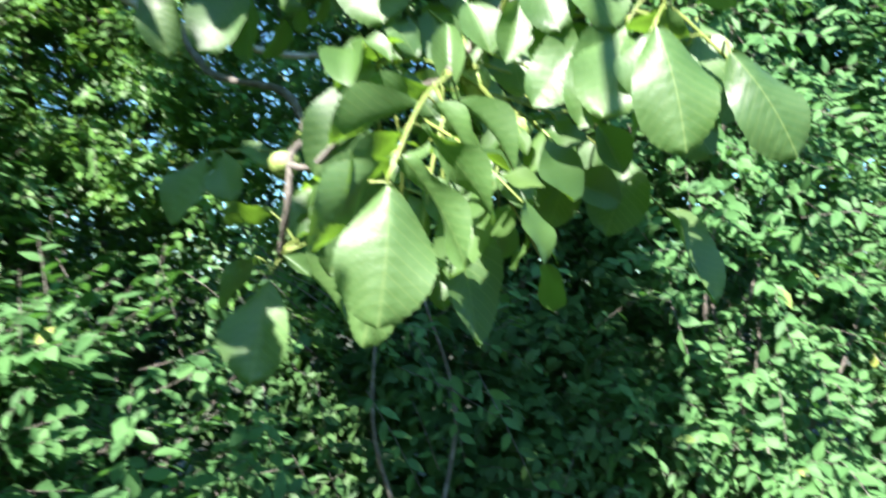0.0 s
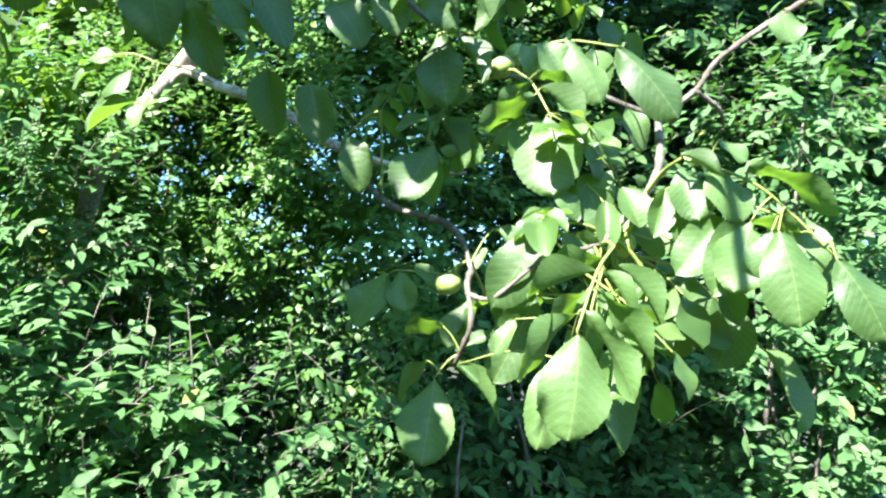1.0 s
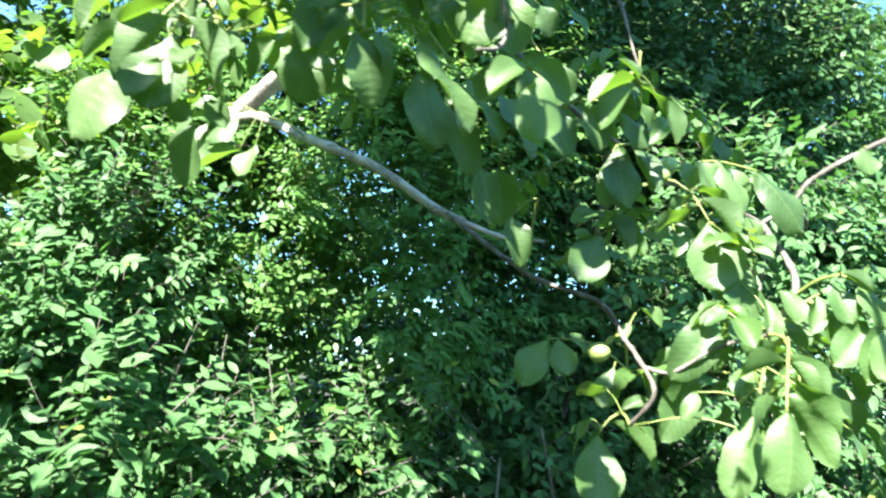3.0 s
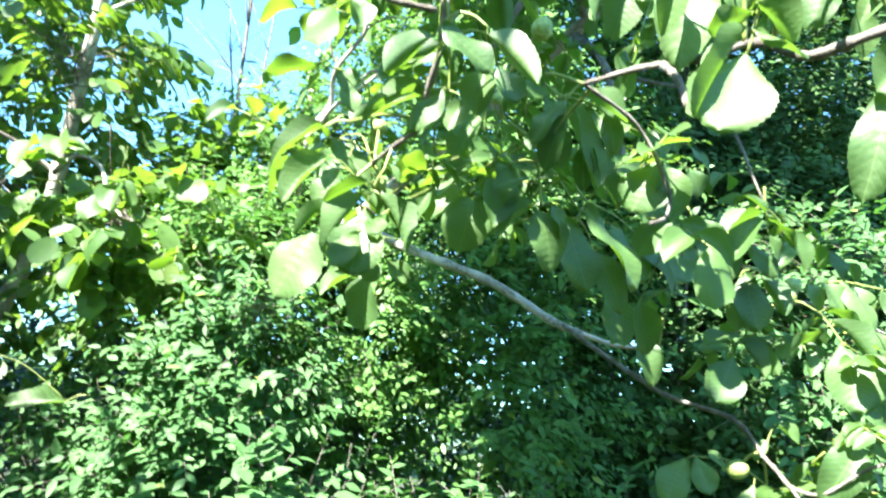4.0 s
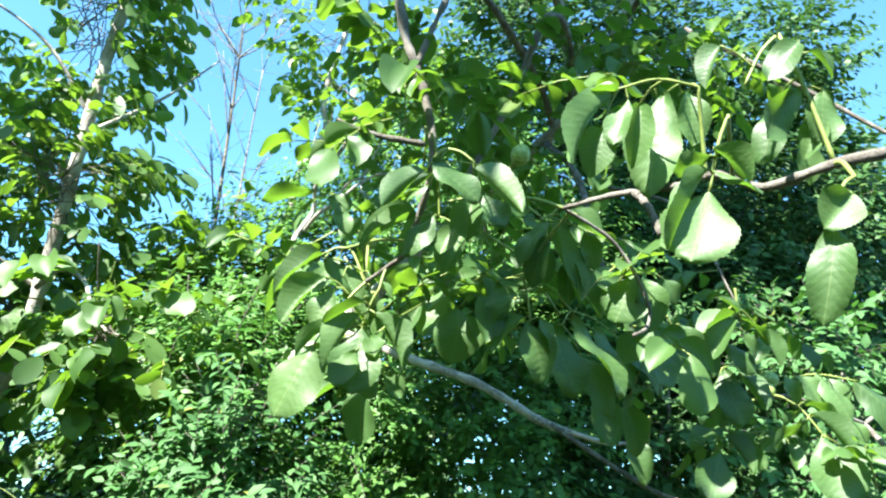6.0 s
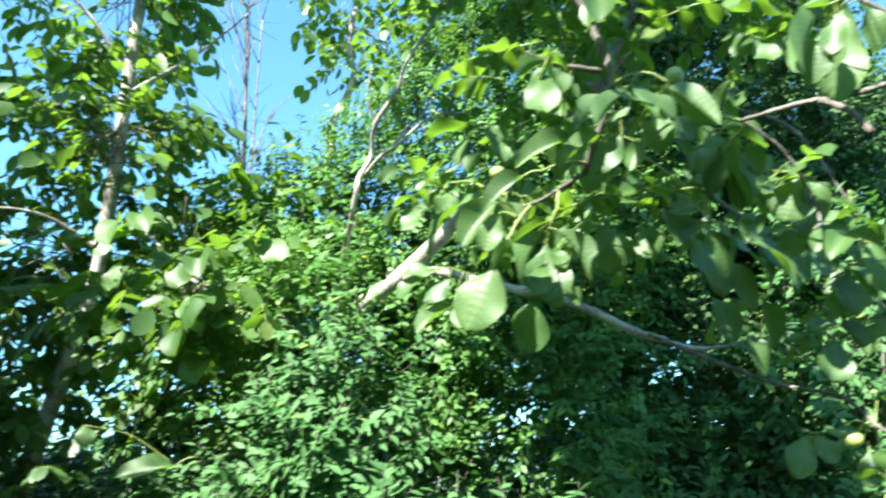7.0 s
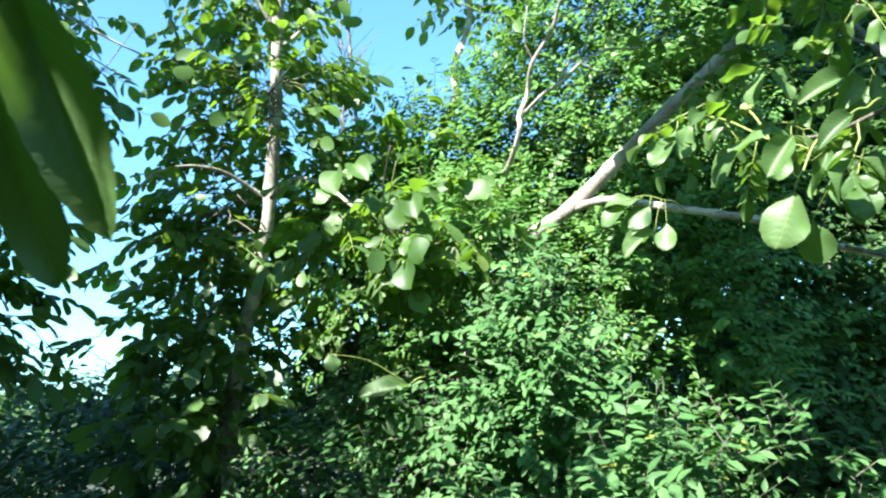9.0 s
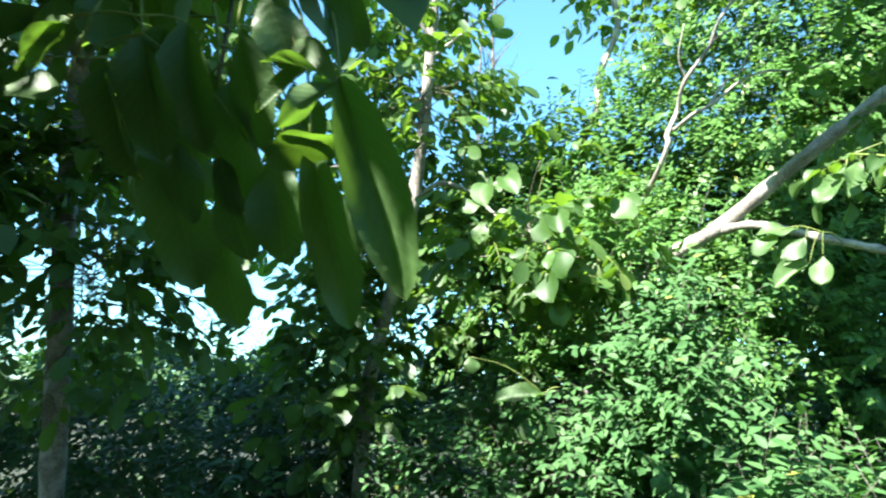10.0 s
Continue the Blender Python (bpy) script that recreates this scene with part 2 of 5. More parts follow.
SUNLIT = [((-1.50, 2.18, 2.31), (-1.12, 1.91, 2.57), 0.15), ((-2.86, 2.66, 2.38), (-2.77, 2.56, 2.82), 0.16), ((-2.70, 2.43, 3.42), (-2.69, 2.40, 3.60), 0.13), ((-1.49, 2.08, 2.86), (-1.25, 1.91, 3.34), 0.07), ((-1.44, 2.10, 2.90), (-1.12, 1.80, 3.05), 0.05), ((-2.125, -0.42, 1.74), (-2.11, -0.41, 1.70), 0.14), ((-2.275, -0.44, 2.02), (-2.26, -0.45, 1.97), 0.13), ((-2.25, 1.78, 2.46), (-1.98, 1.76, 2.44), 0.22), ((-0.02, 1.95, 1.57), (-0.03, 1.95, 1.53), 0.08), ((-2.46, -0.48, 1.96), (-2.52, -0.47, 1.93), 0.11)]


def unshaded(o, reach=1.0):
    """Which places stand clear of the sunbeams that reach the bare stretches of trunk and bough."""
    s = np.array(SUN)
    ok = np.ones(len(o), bool)
    for a, b, r in SUNLIT:
        a, b = np.array(a), np.array(b)
        rise = (o - (a + b) / 2) @ s
        flat = lambda p: p - np.outer(p @ s, s)
        fa, fb, fo = flat(a[None]), flat(b[None]), flat(o)
        t = np.clip(((fo - fa) @ (fb - fa)[0]) / np.sum((fb - fa) ** 2), 0, 1)
        ok &= (np.linalg.norm(fo - fa - t[:, None] * (fb - fa), axis=1) > r * reach) | (rise < 0)
    return ok


def shoots(origin, out, length, leaves, leaf_size, up=0.35, spread=0.45, droop=0.5, tilt=0.5):
    """Leafy shoots: from every origin a stem with leaves in two rows. Gives leaf bases, ways, upper sides, sizes, and the stems."""
    n = len(origin)
    way = unit(out + np.array([0, 0, up]) + RNG.normal(0, spread, (n, 3)))
    ln = length * RNG.uniform(0.6, 1.3, n)
    s = (np.arange(leaves) + 0.6) / leaves
    along = ln[:, None] * s[None]
    p = origin[:, None] + way[:, None] * along[..., None]
    p[..., 2] -= droop * along**2
    flat = unit(np.array([0, 0, 0.75]) + 0.45 * out + np.array([-0.12, -0.28, 0]) + RNG.normal(0, 0.22, (n, 3)))
    side = unit(np.cross(way, flat))
    sign = np.where(np.arange(leaves) % 2 == 0, 1.0, -1.0)[None, :, None]
    lway = unit(0.75 * way[:, None] + sign * side[:, None] + RNG.normal(0, 0.22, (n, leaves, 3)) + np.array([0, -0.12, -0.45]))
    lnorm = flat[:, None] + RNG.normal(0, tilt, (n, leaves, 3))
    size = leaf_size * RNG.uniform(0.6, 1.25, (n, leaves)) * (1.12 - 0.3 * s[None] ** 3)
    stems = [(np.array([origin[i], origin[i] + way[i] * ln[i] * 0.5 - [0, 0, droop * (ln[i] * 0.5) ** 2], origin[i] + way[i] * ln[i] - [0, 0, droop * ln[i] ** 2]]), 0.0022, 0.0009, 3) for i in range(n)]
    return p.reshape(-1, 3), lway.reshape(-1, 3), lnorm.reshape(-1, 3), size.ravel(), stems


def clumps(o, d, per, spread):
    """Each place becomes a flat, outward-sloping tier of several places, as on a bough."""
    n = len(o)
    size = spread * RNG.uniform(0.6, 1.4, (n, 1, 1))
    off = RNG.normal(0, 1, (n, per, 3)) * np.array([1, 1, 0.3]) * size
    off[..., 2] -= 0.5 * np.sum(off * d[:, None] * np.array([1, 1, 0]), axis=2)
    out = d[:, None] + 0.35 * unit(off)
    return (o[:, None] + off).reshape(-1, 3), unit(out.reshape(-1, 3))


def shrub(at, lobes, count, label, leaf_size=0.05, leaves=9, length=0.28, width=0.47, mat=None, stems=7, cut=-0.12, holes=2.2, seed=0.0, up=0.35, droop=0.5, name="shrub", category="shrub", tilt=0.26, stem_r=0.016, detail=2, clump=0.11):
    """A shrub: stems from its foot into the lobes of its crown, twigs, and leafy shoots."""
    reseed(seed)
    bush = thing(name, at, label, category, "shrubs of the thicket" if name == "shrub" else "")
    at = np.array(at, float)
    o, d = in_lobes(lobes, int(count * 0.30), shell=0.85, front=0.4)
    o2, d2 = in_lobes(lobes, count // 8, shell=0.35, front=0.7)
    o2, d2 = clumps(o2, d2, 8, clump)
    k, k2 = gaps(o, holes, cut - 0.1, seed) & unshaded(o), gaps(o2, holes * 1.3, cut + 0.24, seed + 5) & unshaded(o2)
    o, d = np.vstack([o[k], o2[k2]]), np.vstack([d[k], d2[k2]])
    b, w, n, s, thin = shoots(o, d, length, leaves, leaf_size, up=up, droop=droop, tilt=tilt)
    part("foliage", leaves_mesh("foliage", b - at, w, n, s, width, mat or SHRUB_LEAF, detail=detail), bush)["kind"] = "stuff"
    pick = RNG.choice(len(thin), min(len(thin), 900), replace=False)
    part("twig_growth", joined_tubes("twig_growth", [(l - at, r0, r1, q) for l, r0, r1, q in (thin[i] for i in pick)], TWIG), bush)["kind"] = "stuff"
    for i in range(stems):
        c, r = lobes[i % len(lobes)]
        end = np.array(c) + RNG.uniform(-0.6, 0.6, 3) * np.array(r)
        foot = at + [RNG.normal(0, 0.09), RNG.normal(0, 0.09), 0]
        bends = [foot + (end - foot) * h + RNG.normal(0, 0.07, 3) * np.array([1, 1, 0.4]) for h in (0.28, 0.5, 0.76)]
        v, f = tube(smooth_line([foot, *bends, end]) - at, stem_r * RNG.uniform(0.7, 1.2), 0.004, 6, 0.06)
        part("stem", mesh_of("stem", v, f, TWIG), bush)
    return bush


# ---- ground ----
def ground_height(x, y):
    return 0.05 * noise.noise(Vector((x * 0.35, y * 0.35, 0.0))) - 0.02


gx = np.concatenate([-np.geomspace(900, 8, 14), np.linspace(-7, 7, 29), np.geomspace(8, 900, 14)])
gv = [(x, y, ground_height(x, y)) for y in gx for x in gx]
gn = len(gx)
gf = [(j * gn + i, j * gn + i + 1, (j + 1) * gn + i + 1, (j + 1) * gn + i) for j in range(gn - 1) for i in range(gn - 1)]
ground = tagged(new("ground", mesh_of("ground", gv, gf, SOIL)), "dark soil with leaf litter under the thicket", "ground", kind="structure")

# ---- thicket ----
shrub((-0.95, 1.50, 0), [((-0.78, 1.50, 0.90), (0.42, 0.40, 0.50)), ((-0.95, 1.42, 0.75), (0.35, 0.32, 0.50)), ((-1.28, 1.55, 0.95), (0.40, 0.35, 0.55))], 2400, "low leafy shrub with ovate mid-green leaves in sun", leaf_size=0.067, leaves=8, length=0.26, seed=1.3, cut=0.02)
shrub((-1.25, 1.95, 0), [((-1.50, 1.95, 1.40), (0.26, 0.40, 0.75)), ((-1.20, 1.75, 0.85), (0.34, 0.38, 0.60)), ((-1.65, 2.05, 1.2), (0.5, 0.4, 0.85)), ((-1.62, 1.95, 1.85), (0.35, 0.28, 0.42))], 3500, "dense sunlit shrub with small oval green leaves", leaf_size=0.047, leaves=9, length=0.23, seed=2.1, cut=-0.02)
shrub((-2.3, 2.25, 0), [((-2.25, 2.2, 0.85), (0.6, 0.5, 0.8)), ((-1.9, 2.1, 0.8), (0.45, 0.4, 0.75))], 1900, "low shrub with small pale green leaves", leaf_size=0.05, leaves=9, length=0.24, seed=3.7, cut=0.0)
shrub((-0.15, 1.95, 0), [((-0.25, 1.95, 0.55), (0.5, 0.35, 0.45)), ((0.15, 2.1, 0.55), (0.4, 0.3, 0.45)), ((-0.2, 2.0, 1.42), (0.42, 0.22, 0.22))], 360, "shaded undergrowth shrub with dark green leaves", leaf_size=0.052, leaves=8, length=0.25, seed=4.4, cut=-0.15, stems=8)
shrub((1.05, 3.0, 0), [((1.12, 3.0, 1.25), (0.58, 0.50, 0.90)), ((1.6, 3.0, 1.7), (0.6, 0.6, 1.0)), ((1.35, 2.8, 0.8), (0.45, 0.38, 0.40)), ((0.95, 3.1, 2.2), (0.5, 0.45, 0.5)), ((1.20, 2.80, 2.75), (0.42, 0.28, 0.42))], 3200, "tall shrub with pointed bright green leaves in drooping sprays", leaf_size=0.068, leaves=9, length=0.34, seed=5.9, droop=0.7, cut=0.12)
shrub((2.6, 4.4, 0), [((2.5, 4.3, 1.6), (1.1, 0.8, 1.5)), ((3.4, 4.8, 2.2), (1.2, 0.9, 1.9)), ((2.2, 4.6, 3.2), (1.1, 0.8, 1.1))], 3000, "tall green shrub at the thicket's far side", leaf_size=0.085, leaves=9, length=0.4, seed=6.2, detail=1, droop=0.6, cut=-0.45)
shrub((-1.3, 3.1, 0), [((-1.25, 2.95, 2.7), (0.7, 0.5, 0.9)), ((-0.7, 2.9, 2.2), (0.7, 0.5, 0.9)), ((-1.6, 3.0, 1.8), (0.6, 0.5, 0.9)), ((-0.7, 3.0, 3.5), (0.65, 0.5, 0.9)), ((-1.82, 2.16, 2.33), (0.27, 0.2, 0.26)), ((-2.0, 2.75, 2.35), (0.45, 0.32, 0.5)), ((-1.75, 2.9, 3.0), (0.35, 0.3, 0.35)), ((-1.45, 3.0, 2.95), (0.45, 0.25, 0.4)), ((-1.0, 3.1, 2.5), (0.5, 0.25, 0.45)), ((-2.15, 3.10, 2.98), (0.40, 0.25, 0.35)), ((-0.3, 3.0, 3.0), (0.5, 0.3, 0.6))], 7800, "tall thicket shrub with narrow yellowish green leaves", leaf_size=0.047, leaves=12, length=0.27, width=0.42, detail=1, mat=FINE_LEAF, seed=7.7, droop=0.6, cut=-0.25)
shrub((0.2, 3.6, 0), [((0.1, 3.5, 1.3), (1.0, 0.5, 1.2)), ((0.5, 3.7, 2.7), (1.1, 0.6, 1.3)), ((-0.2, 3.6, 3.9), (0.9, 0.6, 1.1)), ((1.3, 4.1, 3.9), (1.2, 0.7, 1.3)), ((-0.1, 3.4, 4.9), (0.9, 0.5, 0.7)), ((1.0, 3.7, 5.3), (1.0, 0.6, 0.7))], 5400, "tall thicket shrub with small leaves toned dark for shade", leaf_size=0.07, leaves=9, length=0.32, mat=SHADE_TONED_LEAF, seed=8.1, detail=1, cut=-0.5)
shrub((-2.7, 3.6, 0), [((-2.6, 3.5, 1.2), (0.9, 0.5, 1.1)), ((-1.9, 3.7, 1.7), (0.8, 0.5, 1.2)), ((-3.6, 3.6, 1.0), (0.9, 0.6, 0.9))], 3000, "thicket shrub with green leaves toned dull for shade", leaf_size=0.07, leaves=9, length=0.3, mat=SHADE_TONED_LEAF, seed=9.3, detail=1, cut=-0.2)
# the darker leaf material stands in for shade on this low shrub
shrub((-4.0, 2.9, 0), [((-3.3, 2.6, 0.85), (0.6, 0.45, 0.8)), ((-4.1, 2.8, 0.95), (0.8, 0.5, 0.9)), ((-5.1, 3.1, 1.2), (0.9, 0.6, 1.1))], 2300, "low shrub under the trees with leaves toned dark for shade", leaf_size=0.06, leaves=8, length=0.28, mat=SHADE_TONED_LEAF, seed=10.3, cut=-0.2)
shrub((1.2, 6.0, 0), [((0.2, 5.6, 2.0), (1.4, 0.5, 1.9)), ((2.0, 6.2, 2.6), (1.6, 0.6, 2.5)), ((4.4, 6.6, 2.8), (1.8, 0.7, 2.7)), ((0.6, 5.8, 4.4), (1.4, 0.6, 1.2)), ((3.2, 6.4, 5.0), (1.8, 0.7, 1.3)), ((6.5, 6.2, 2.6), (1.6, 0.8, 2.6)), ((1.0, 4.9, 3.4), (1.3, 0.4, 1.2)), ((2.0, 5.7, 5.8), (1.6, 0.6, 1.0)), ((1.7, 4.9, 4.6), (1.2, 0.4, 0.9))], 5600, "tall dense tree growth behind the thicket", leaf_size=0.13, leaves=8, length=0.5, mat=SHADE_TONED_LEAF, seed=12.3, detail=1, cut=-0.6, holes=1.4, name="background_tree", category="tree", stem_r=0.05)

shrub((-0.3, 3.1, 0), [((-1.0, 3.0, 0.7), (0.7, 0.4, 0.6)), ((0.0, 3.0, 0.75), (0.7, 0.4, 0.65)), ((0.8, 3.4, 0.7), (0.6, 0.4, 0.6))], 1900, "low undergrowth with shade put into its leaf colour", leaf_size=0.07, leaves=9, length=0.3, mat=SHADE_TONED_LEAF, seed=16.3, detail=1, cut=-0.9)
shrub((-5.0, 4.6, 0), [((-4.5, 4.2, 0.9), (0.9, 0.45, 0.85)), ((-5.7, 5.0, 1.1), (1.1, 0.6, 1.1)), ((-3.3, 4.6, 0.9), (0.9, 0.5, 0.9))], 1500, "undergrowth shrub with deep shade put into its leaf green", leaf_size=0.075, leaves=8, length=0.32, mat=SHADE_TONED_LEAF, seed=17.3, detail=1, cut=-0.5)
shrub((-6.3, 4.4, 0), [((-5.6, 4.0, 0.9), (0.9, 0.6, 0.9)), ((-6.8, 4.4, 1.3), (1.1, 0.8, 1.3)), ((-7.6, 3.6, 1.2), (0.9, 0.9, 1.2))], 1300, "shrub beside the trees with leaves toned dark for shade", leaf_size=0.085, leaves=8, length=0.36, mat=SHADE_TONED_LEAF, seed=14.3, detail=1, cut=-0.3)


# ---- trees ----
def sprays(origin, out, pairs, length, leaf_size, droop=0.9):
    """Pinnate leaves as loose leaflets: opposite pairs along each stalk and one at its end."""
    n = len(origin)
    way = unit(out * np.array([1, 1, 0.45]) + RNG.normal(0, 0.4, (n, 3)))
    ln = length * RNG.uniform(0.7, 1.25, n)
    flat = unit(np.array([0, 0, 1.0]) + RNG.normal(0, 0.35, (n, 3)))
    side = unit(np.cross(way, flat))
    B, W, N, S = [], [], [], []
    stems = []
    for i in range(pairs + 1):
        s = 0.38 + 0.62 * i / pairs
        p = origin + way * (ln * s)[:, None]
        p[:, 2] -= droop * (ln * s) ** 2
        tip = way - np.array([0, 0, 1]) * (2 * droop * ln * s)[:, None]
        for sign in (-1, 1) if i < pairs else (0,):
            B.append(p)
            W.append(unit(tip * (0.5 if sign else 1.0) + sign * side + RNG.normal(0, 0.2, (n, 3)) - [0, 0, 0.45]))
            N.append(flat + RNG.normal(0, 0.4, (n, 3)))
            S.append(leaf_size * RNG.uniform(0.75, 1.2, n) * (0.72 + 0.28 * i / pairs + (0.2 if not sign else 0)))
    for k in range(n):
        q = np.array([0, 0.5, 1.0]) * ln[k]
        line = origin[k] + way[k] * q[:, None]
        line[:, 2] -= droop * q**2
        stems.append((line, 0.0022, 0.0012, 4))
    return np.vstack(B), np.vstack(W), np.vstack(N), np.concatenate(S), stems


def crown(tree, at, lobes, count, pairs=3, length=0.24, leaf_size=0.10, width=0.64, mat=None, shell=0.8, cut=-0.1, seed=0.0, droop=0.9, holes=2.5, keep=None, detail=2):
    reseed(seed + 100)
    at = np.array(at)
    o, d = in_lobes(lobes, count, shell)
    k = gaps(o, holes, cut, seed) & unshaded(o)
    if keep is not None:
        k &= keep(o)
    b, w, n, s, stems = sprays(o[k], d[k], pairs, length, leaf_size, droop)
    clear = unshaded(b + 0.5 * w * s[:, None], 0.5)
    b, w, n, s = b[clear], w[clear], n[clear], s[clear]
    part("crown", leaves_mesh("crown", b - at, w, n, s, width, mat or WALNUT_CROWN, fold=0.10, curl=0.16, point=0.57, detail=detail), tree)["kind"] = "stuff"
    part("stalk_growth", joined_tubes("stalk_growth", [(l - at, r0, r1, q) for l, r0, r1, q in stems], STALK), tree)["kind"] = "stuff"
    twigs = []
    for p, out in zip(o[k][:: 4], d[k][:: 4]):
        q = p - out * RNG.uniform(0.25, 0.5) - np.array([0, 0, RNG.uniform(0.0, 0.2)])
        twigs.append((smooth_line([q - at, (p + q) / 2 - at + RNG.normal(0, 0.03, 3), p - at], 3), 0.0036, 0.002, 5))
    part("twig_growth", joined_tubes("twig_growth", twigs, TWIG), tree)["kind"] = "stuff"


def limb(tree, at, points, r0, r1, name="limb", mat=None, sides=12, knobby=0.05, taper=1.0):
    v, f = tube(smooth_line(points, 8) - np.array(at), r0, r1, sides, knobby, taper)
    return part(name, mesh_of(name, v, f, mat or BARK), tree)


WB = (-2.15, 2.95, 0.0)
walnut = thing("walnut_tree", WB, "walnut tree with hanging pinnate leaves and green nuts", "tree")

# ---- walnut tree ----
BOUGHS = []


def walnut_limb(points, r0, r1, name="limb", mat=None, sides=12, knobby=0.05):
    BOUGHS.append(smooth_line(points, 8))
    return limb(walnut, WB, points, r0, r1, name, mat, sides, 0.13 if name == "twig" else 1.4 * knobby)


walnut_limb([WB, (-1.95, 2.65, 1.3), (-1.70, 2.34, 2.04), (-1.48, 2.18, 2.32), (-1.28, 2.04, 2.44), (-0.98, 1.80, 2.68), (-0.66, 1.56, 2.93), (-0.42, 1.38, 3.16), (-0.2, 1.1, 3.6)], 0.045, 0.019, "trunk", sides=16, knobby=0.045)
walnut_limb([(-1.30, 2.07, 2.42), (-1.17, 1.90, 2.41), (-0.95, 1.62, 2.27), (-0.73, 1.46, 2.165), (-0.55, 1.41, 2.06), (-0.47, 1.36, 2.02)], 0.0195, 0.010)
walnut_limb([(-0.60, 1.43, 2.09), (-0.50, 1.44, 2.05), (-0.34, 1.48, 2.02), (-0.22, 1.50, 2.03)], 0.011, 0.004)
walnut_limb([(-0.52, 1.40, 2.05), (-0.47, 1.26, 1.98), (-0.40, 1.12, 1.90), (-0.33, 1.02, 1.84), (-0.22, 0.95, 1.80), (-0.18, 0.90, 1.73), (-0.18, 0.82, 1.69), (-0.17, 0.76, 1.63), (-0.19, 0.81, 1.57)], 0.007, 0.0035, "twig", TWIG, 8)
walnut_limb([(-0.18, 0.80, 1.675), (-0.14, 0.76, 1.67), (-0.08, 0.72, 1.72), (0.0, 0.71, 1.75)], 0.004, 0.003, "twig", TWIG, 8)
walnut_limb([(0.0, 0.71, 1.75), (0.08, 0.76, 1.86), (0.13, 0.97, 2.02)], 0.005, 0.006, "twig", TWIG, 8)
walnut_limb([(0.13, 0.97, 2.02), (0.19, 0.96, 2.07), (0.23, 0.95, 2.13), (0.34, 0.91, 2.21), (0.43, 0.86, 2.26), (0.56, 0.83, 2.31), (0.62, 0.95, 2.6), (0.3, 1.1, 3.0), (-0.1, 1.2, 3.35)], 0.0045, 0.007, "twig", TWIG, 8)
walnut_limb([(0.19, 0.96, 2.07), (0.24, 0.99, 2.05), (0.26, 1.02, 2.03)], 0.005, 0.003, "twig", TWIG, 6)
walnut_limb([(-0.15, 0.86, 2.04), (-0.04, 0.93, 2.06), (0.13, 0.97, 2.02)], 0.004, 0.005, "twig", TWIG, 8)
walnut_limb([(-0.24, 0.84, 2.10), (-0.32, 0.90, 2.18), (-0.45, 0.98, 2.35), (-0.48, 1.15, 2.72), (-0.52, 1.45, 3.02)], 0.004, 0.012, "twig", TWIG, 8)
walnut_limb([(-0.92, 0.44, 2.14), (-0.89, 0.33, 2.25), (-0.91, 0.34, 2.38), (-0.93, 0.34, 2.44), (-0.96, 0.34, 2.53), (-0.98, 0.36, 2.72), (-0.90, 0.6, 3.0), (-0.62, 1.1, 3.05), (-0.5, 1.44, 3.08)], 0.0055, 0.010, "twig", TWIG, 8)
walnut_limb([(-0.93, 0.34, 2.44), (-0.90, 0.35, 2.56), (-0.86, 0.36, 2.70)], 0.007, 0.004, "twig", TWIG, 8)
walnut_limb([(-0.905, 0.335, 2.285), (-0.98, 0.31, 2.28), (-1.04, 0.29, 2.29)], 0.005, 0.003, "twig", TWIG, 8)
walnut_limb([(-0.92, 0.44, 2.14), (-0.99, 0.55, 2.13), (-1.02, 0.75, 2.20)], 0.005, 0.003, "twig", TWIG, 8)
walnut_limb([(-0.82, 0.66, 2.42), (-0.78, 0.69, 2.52), (-0.72, 0.64, 2.65), (-0.66, 0.60, 2.81), (-0.55, 0.9, 3.0), (-0.45, 1.38, 3.12)], 0.006, 0.010, "twig", TWIG, 8)
walnut_limb([(-0.82, 0.66, 2.42), (-0.81, 0.60, 2.36), (-0.80, 0.54, 2.27), (-0.785, 0.52, 2.22)], 0.0045, 0.0025, "twig", TWIG, 8)
walnut_limb([(-0.69, 0.30, 2.17), (-0.63, 0.23, 2.16), (-0.57, 0.17, 2.145), (-0.54, 0.11, 2.13), (-0.50, 0.08, 2.10), (-0.45, 0.02, 2.10), (-0.34, 0.0, 2.14), (-0.24, -0.02, 2.28), (-0.25, 0.2, 2.75), (-0.35, 0.8, 3.12), (-0.38, 1.3, 3.2)], 0.0032, 0.0085, "twig", TWIG, 8)
walnut_limb([(-0.61, 0.21, 2.155), (-0.612, 0.15, 2.10), (-0.61, 0.12, 2.05)], 0.0055, 0.004, "twig", TWIG, 8)
walnut_limb([(-0.585, 0.33, 1.99), (-0.555, 0.36, 2.015), (-0.55, 0.37, 2.06), (-0.60, 0.35, 2.14), (-0.69, 0.30, 2.17)], 0.0028, 0.003, "twig", TWIG, 8)
walnut_limb([(-0.26, 0.70, 2.19), (-0.32, 0.80, 2.45), (-0.45, 0.98, 2.6)], 0.003, 0.005, "twig", TWIG, 6)
walnut_limb([(-2.28, -0.42, 2.08), (-2.3, -0.40, 2.2), (-2.35, -0.3, 2.5), (-2.5, 0.1, 3.1), (-3.0, 0.6, 3.5), (-3.6, 1.1, 3.8)], 0.005, 0.018, "twig", TWIG, 8)

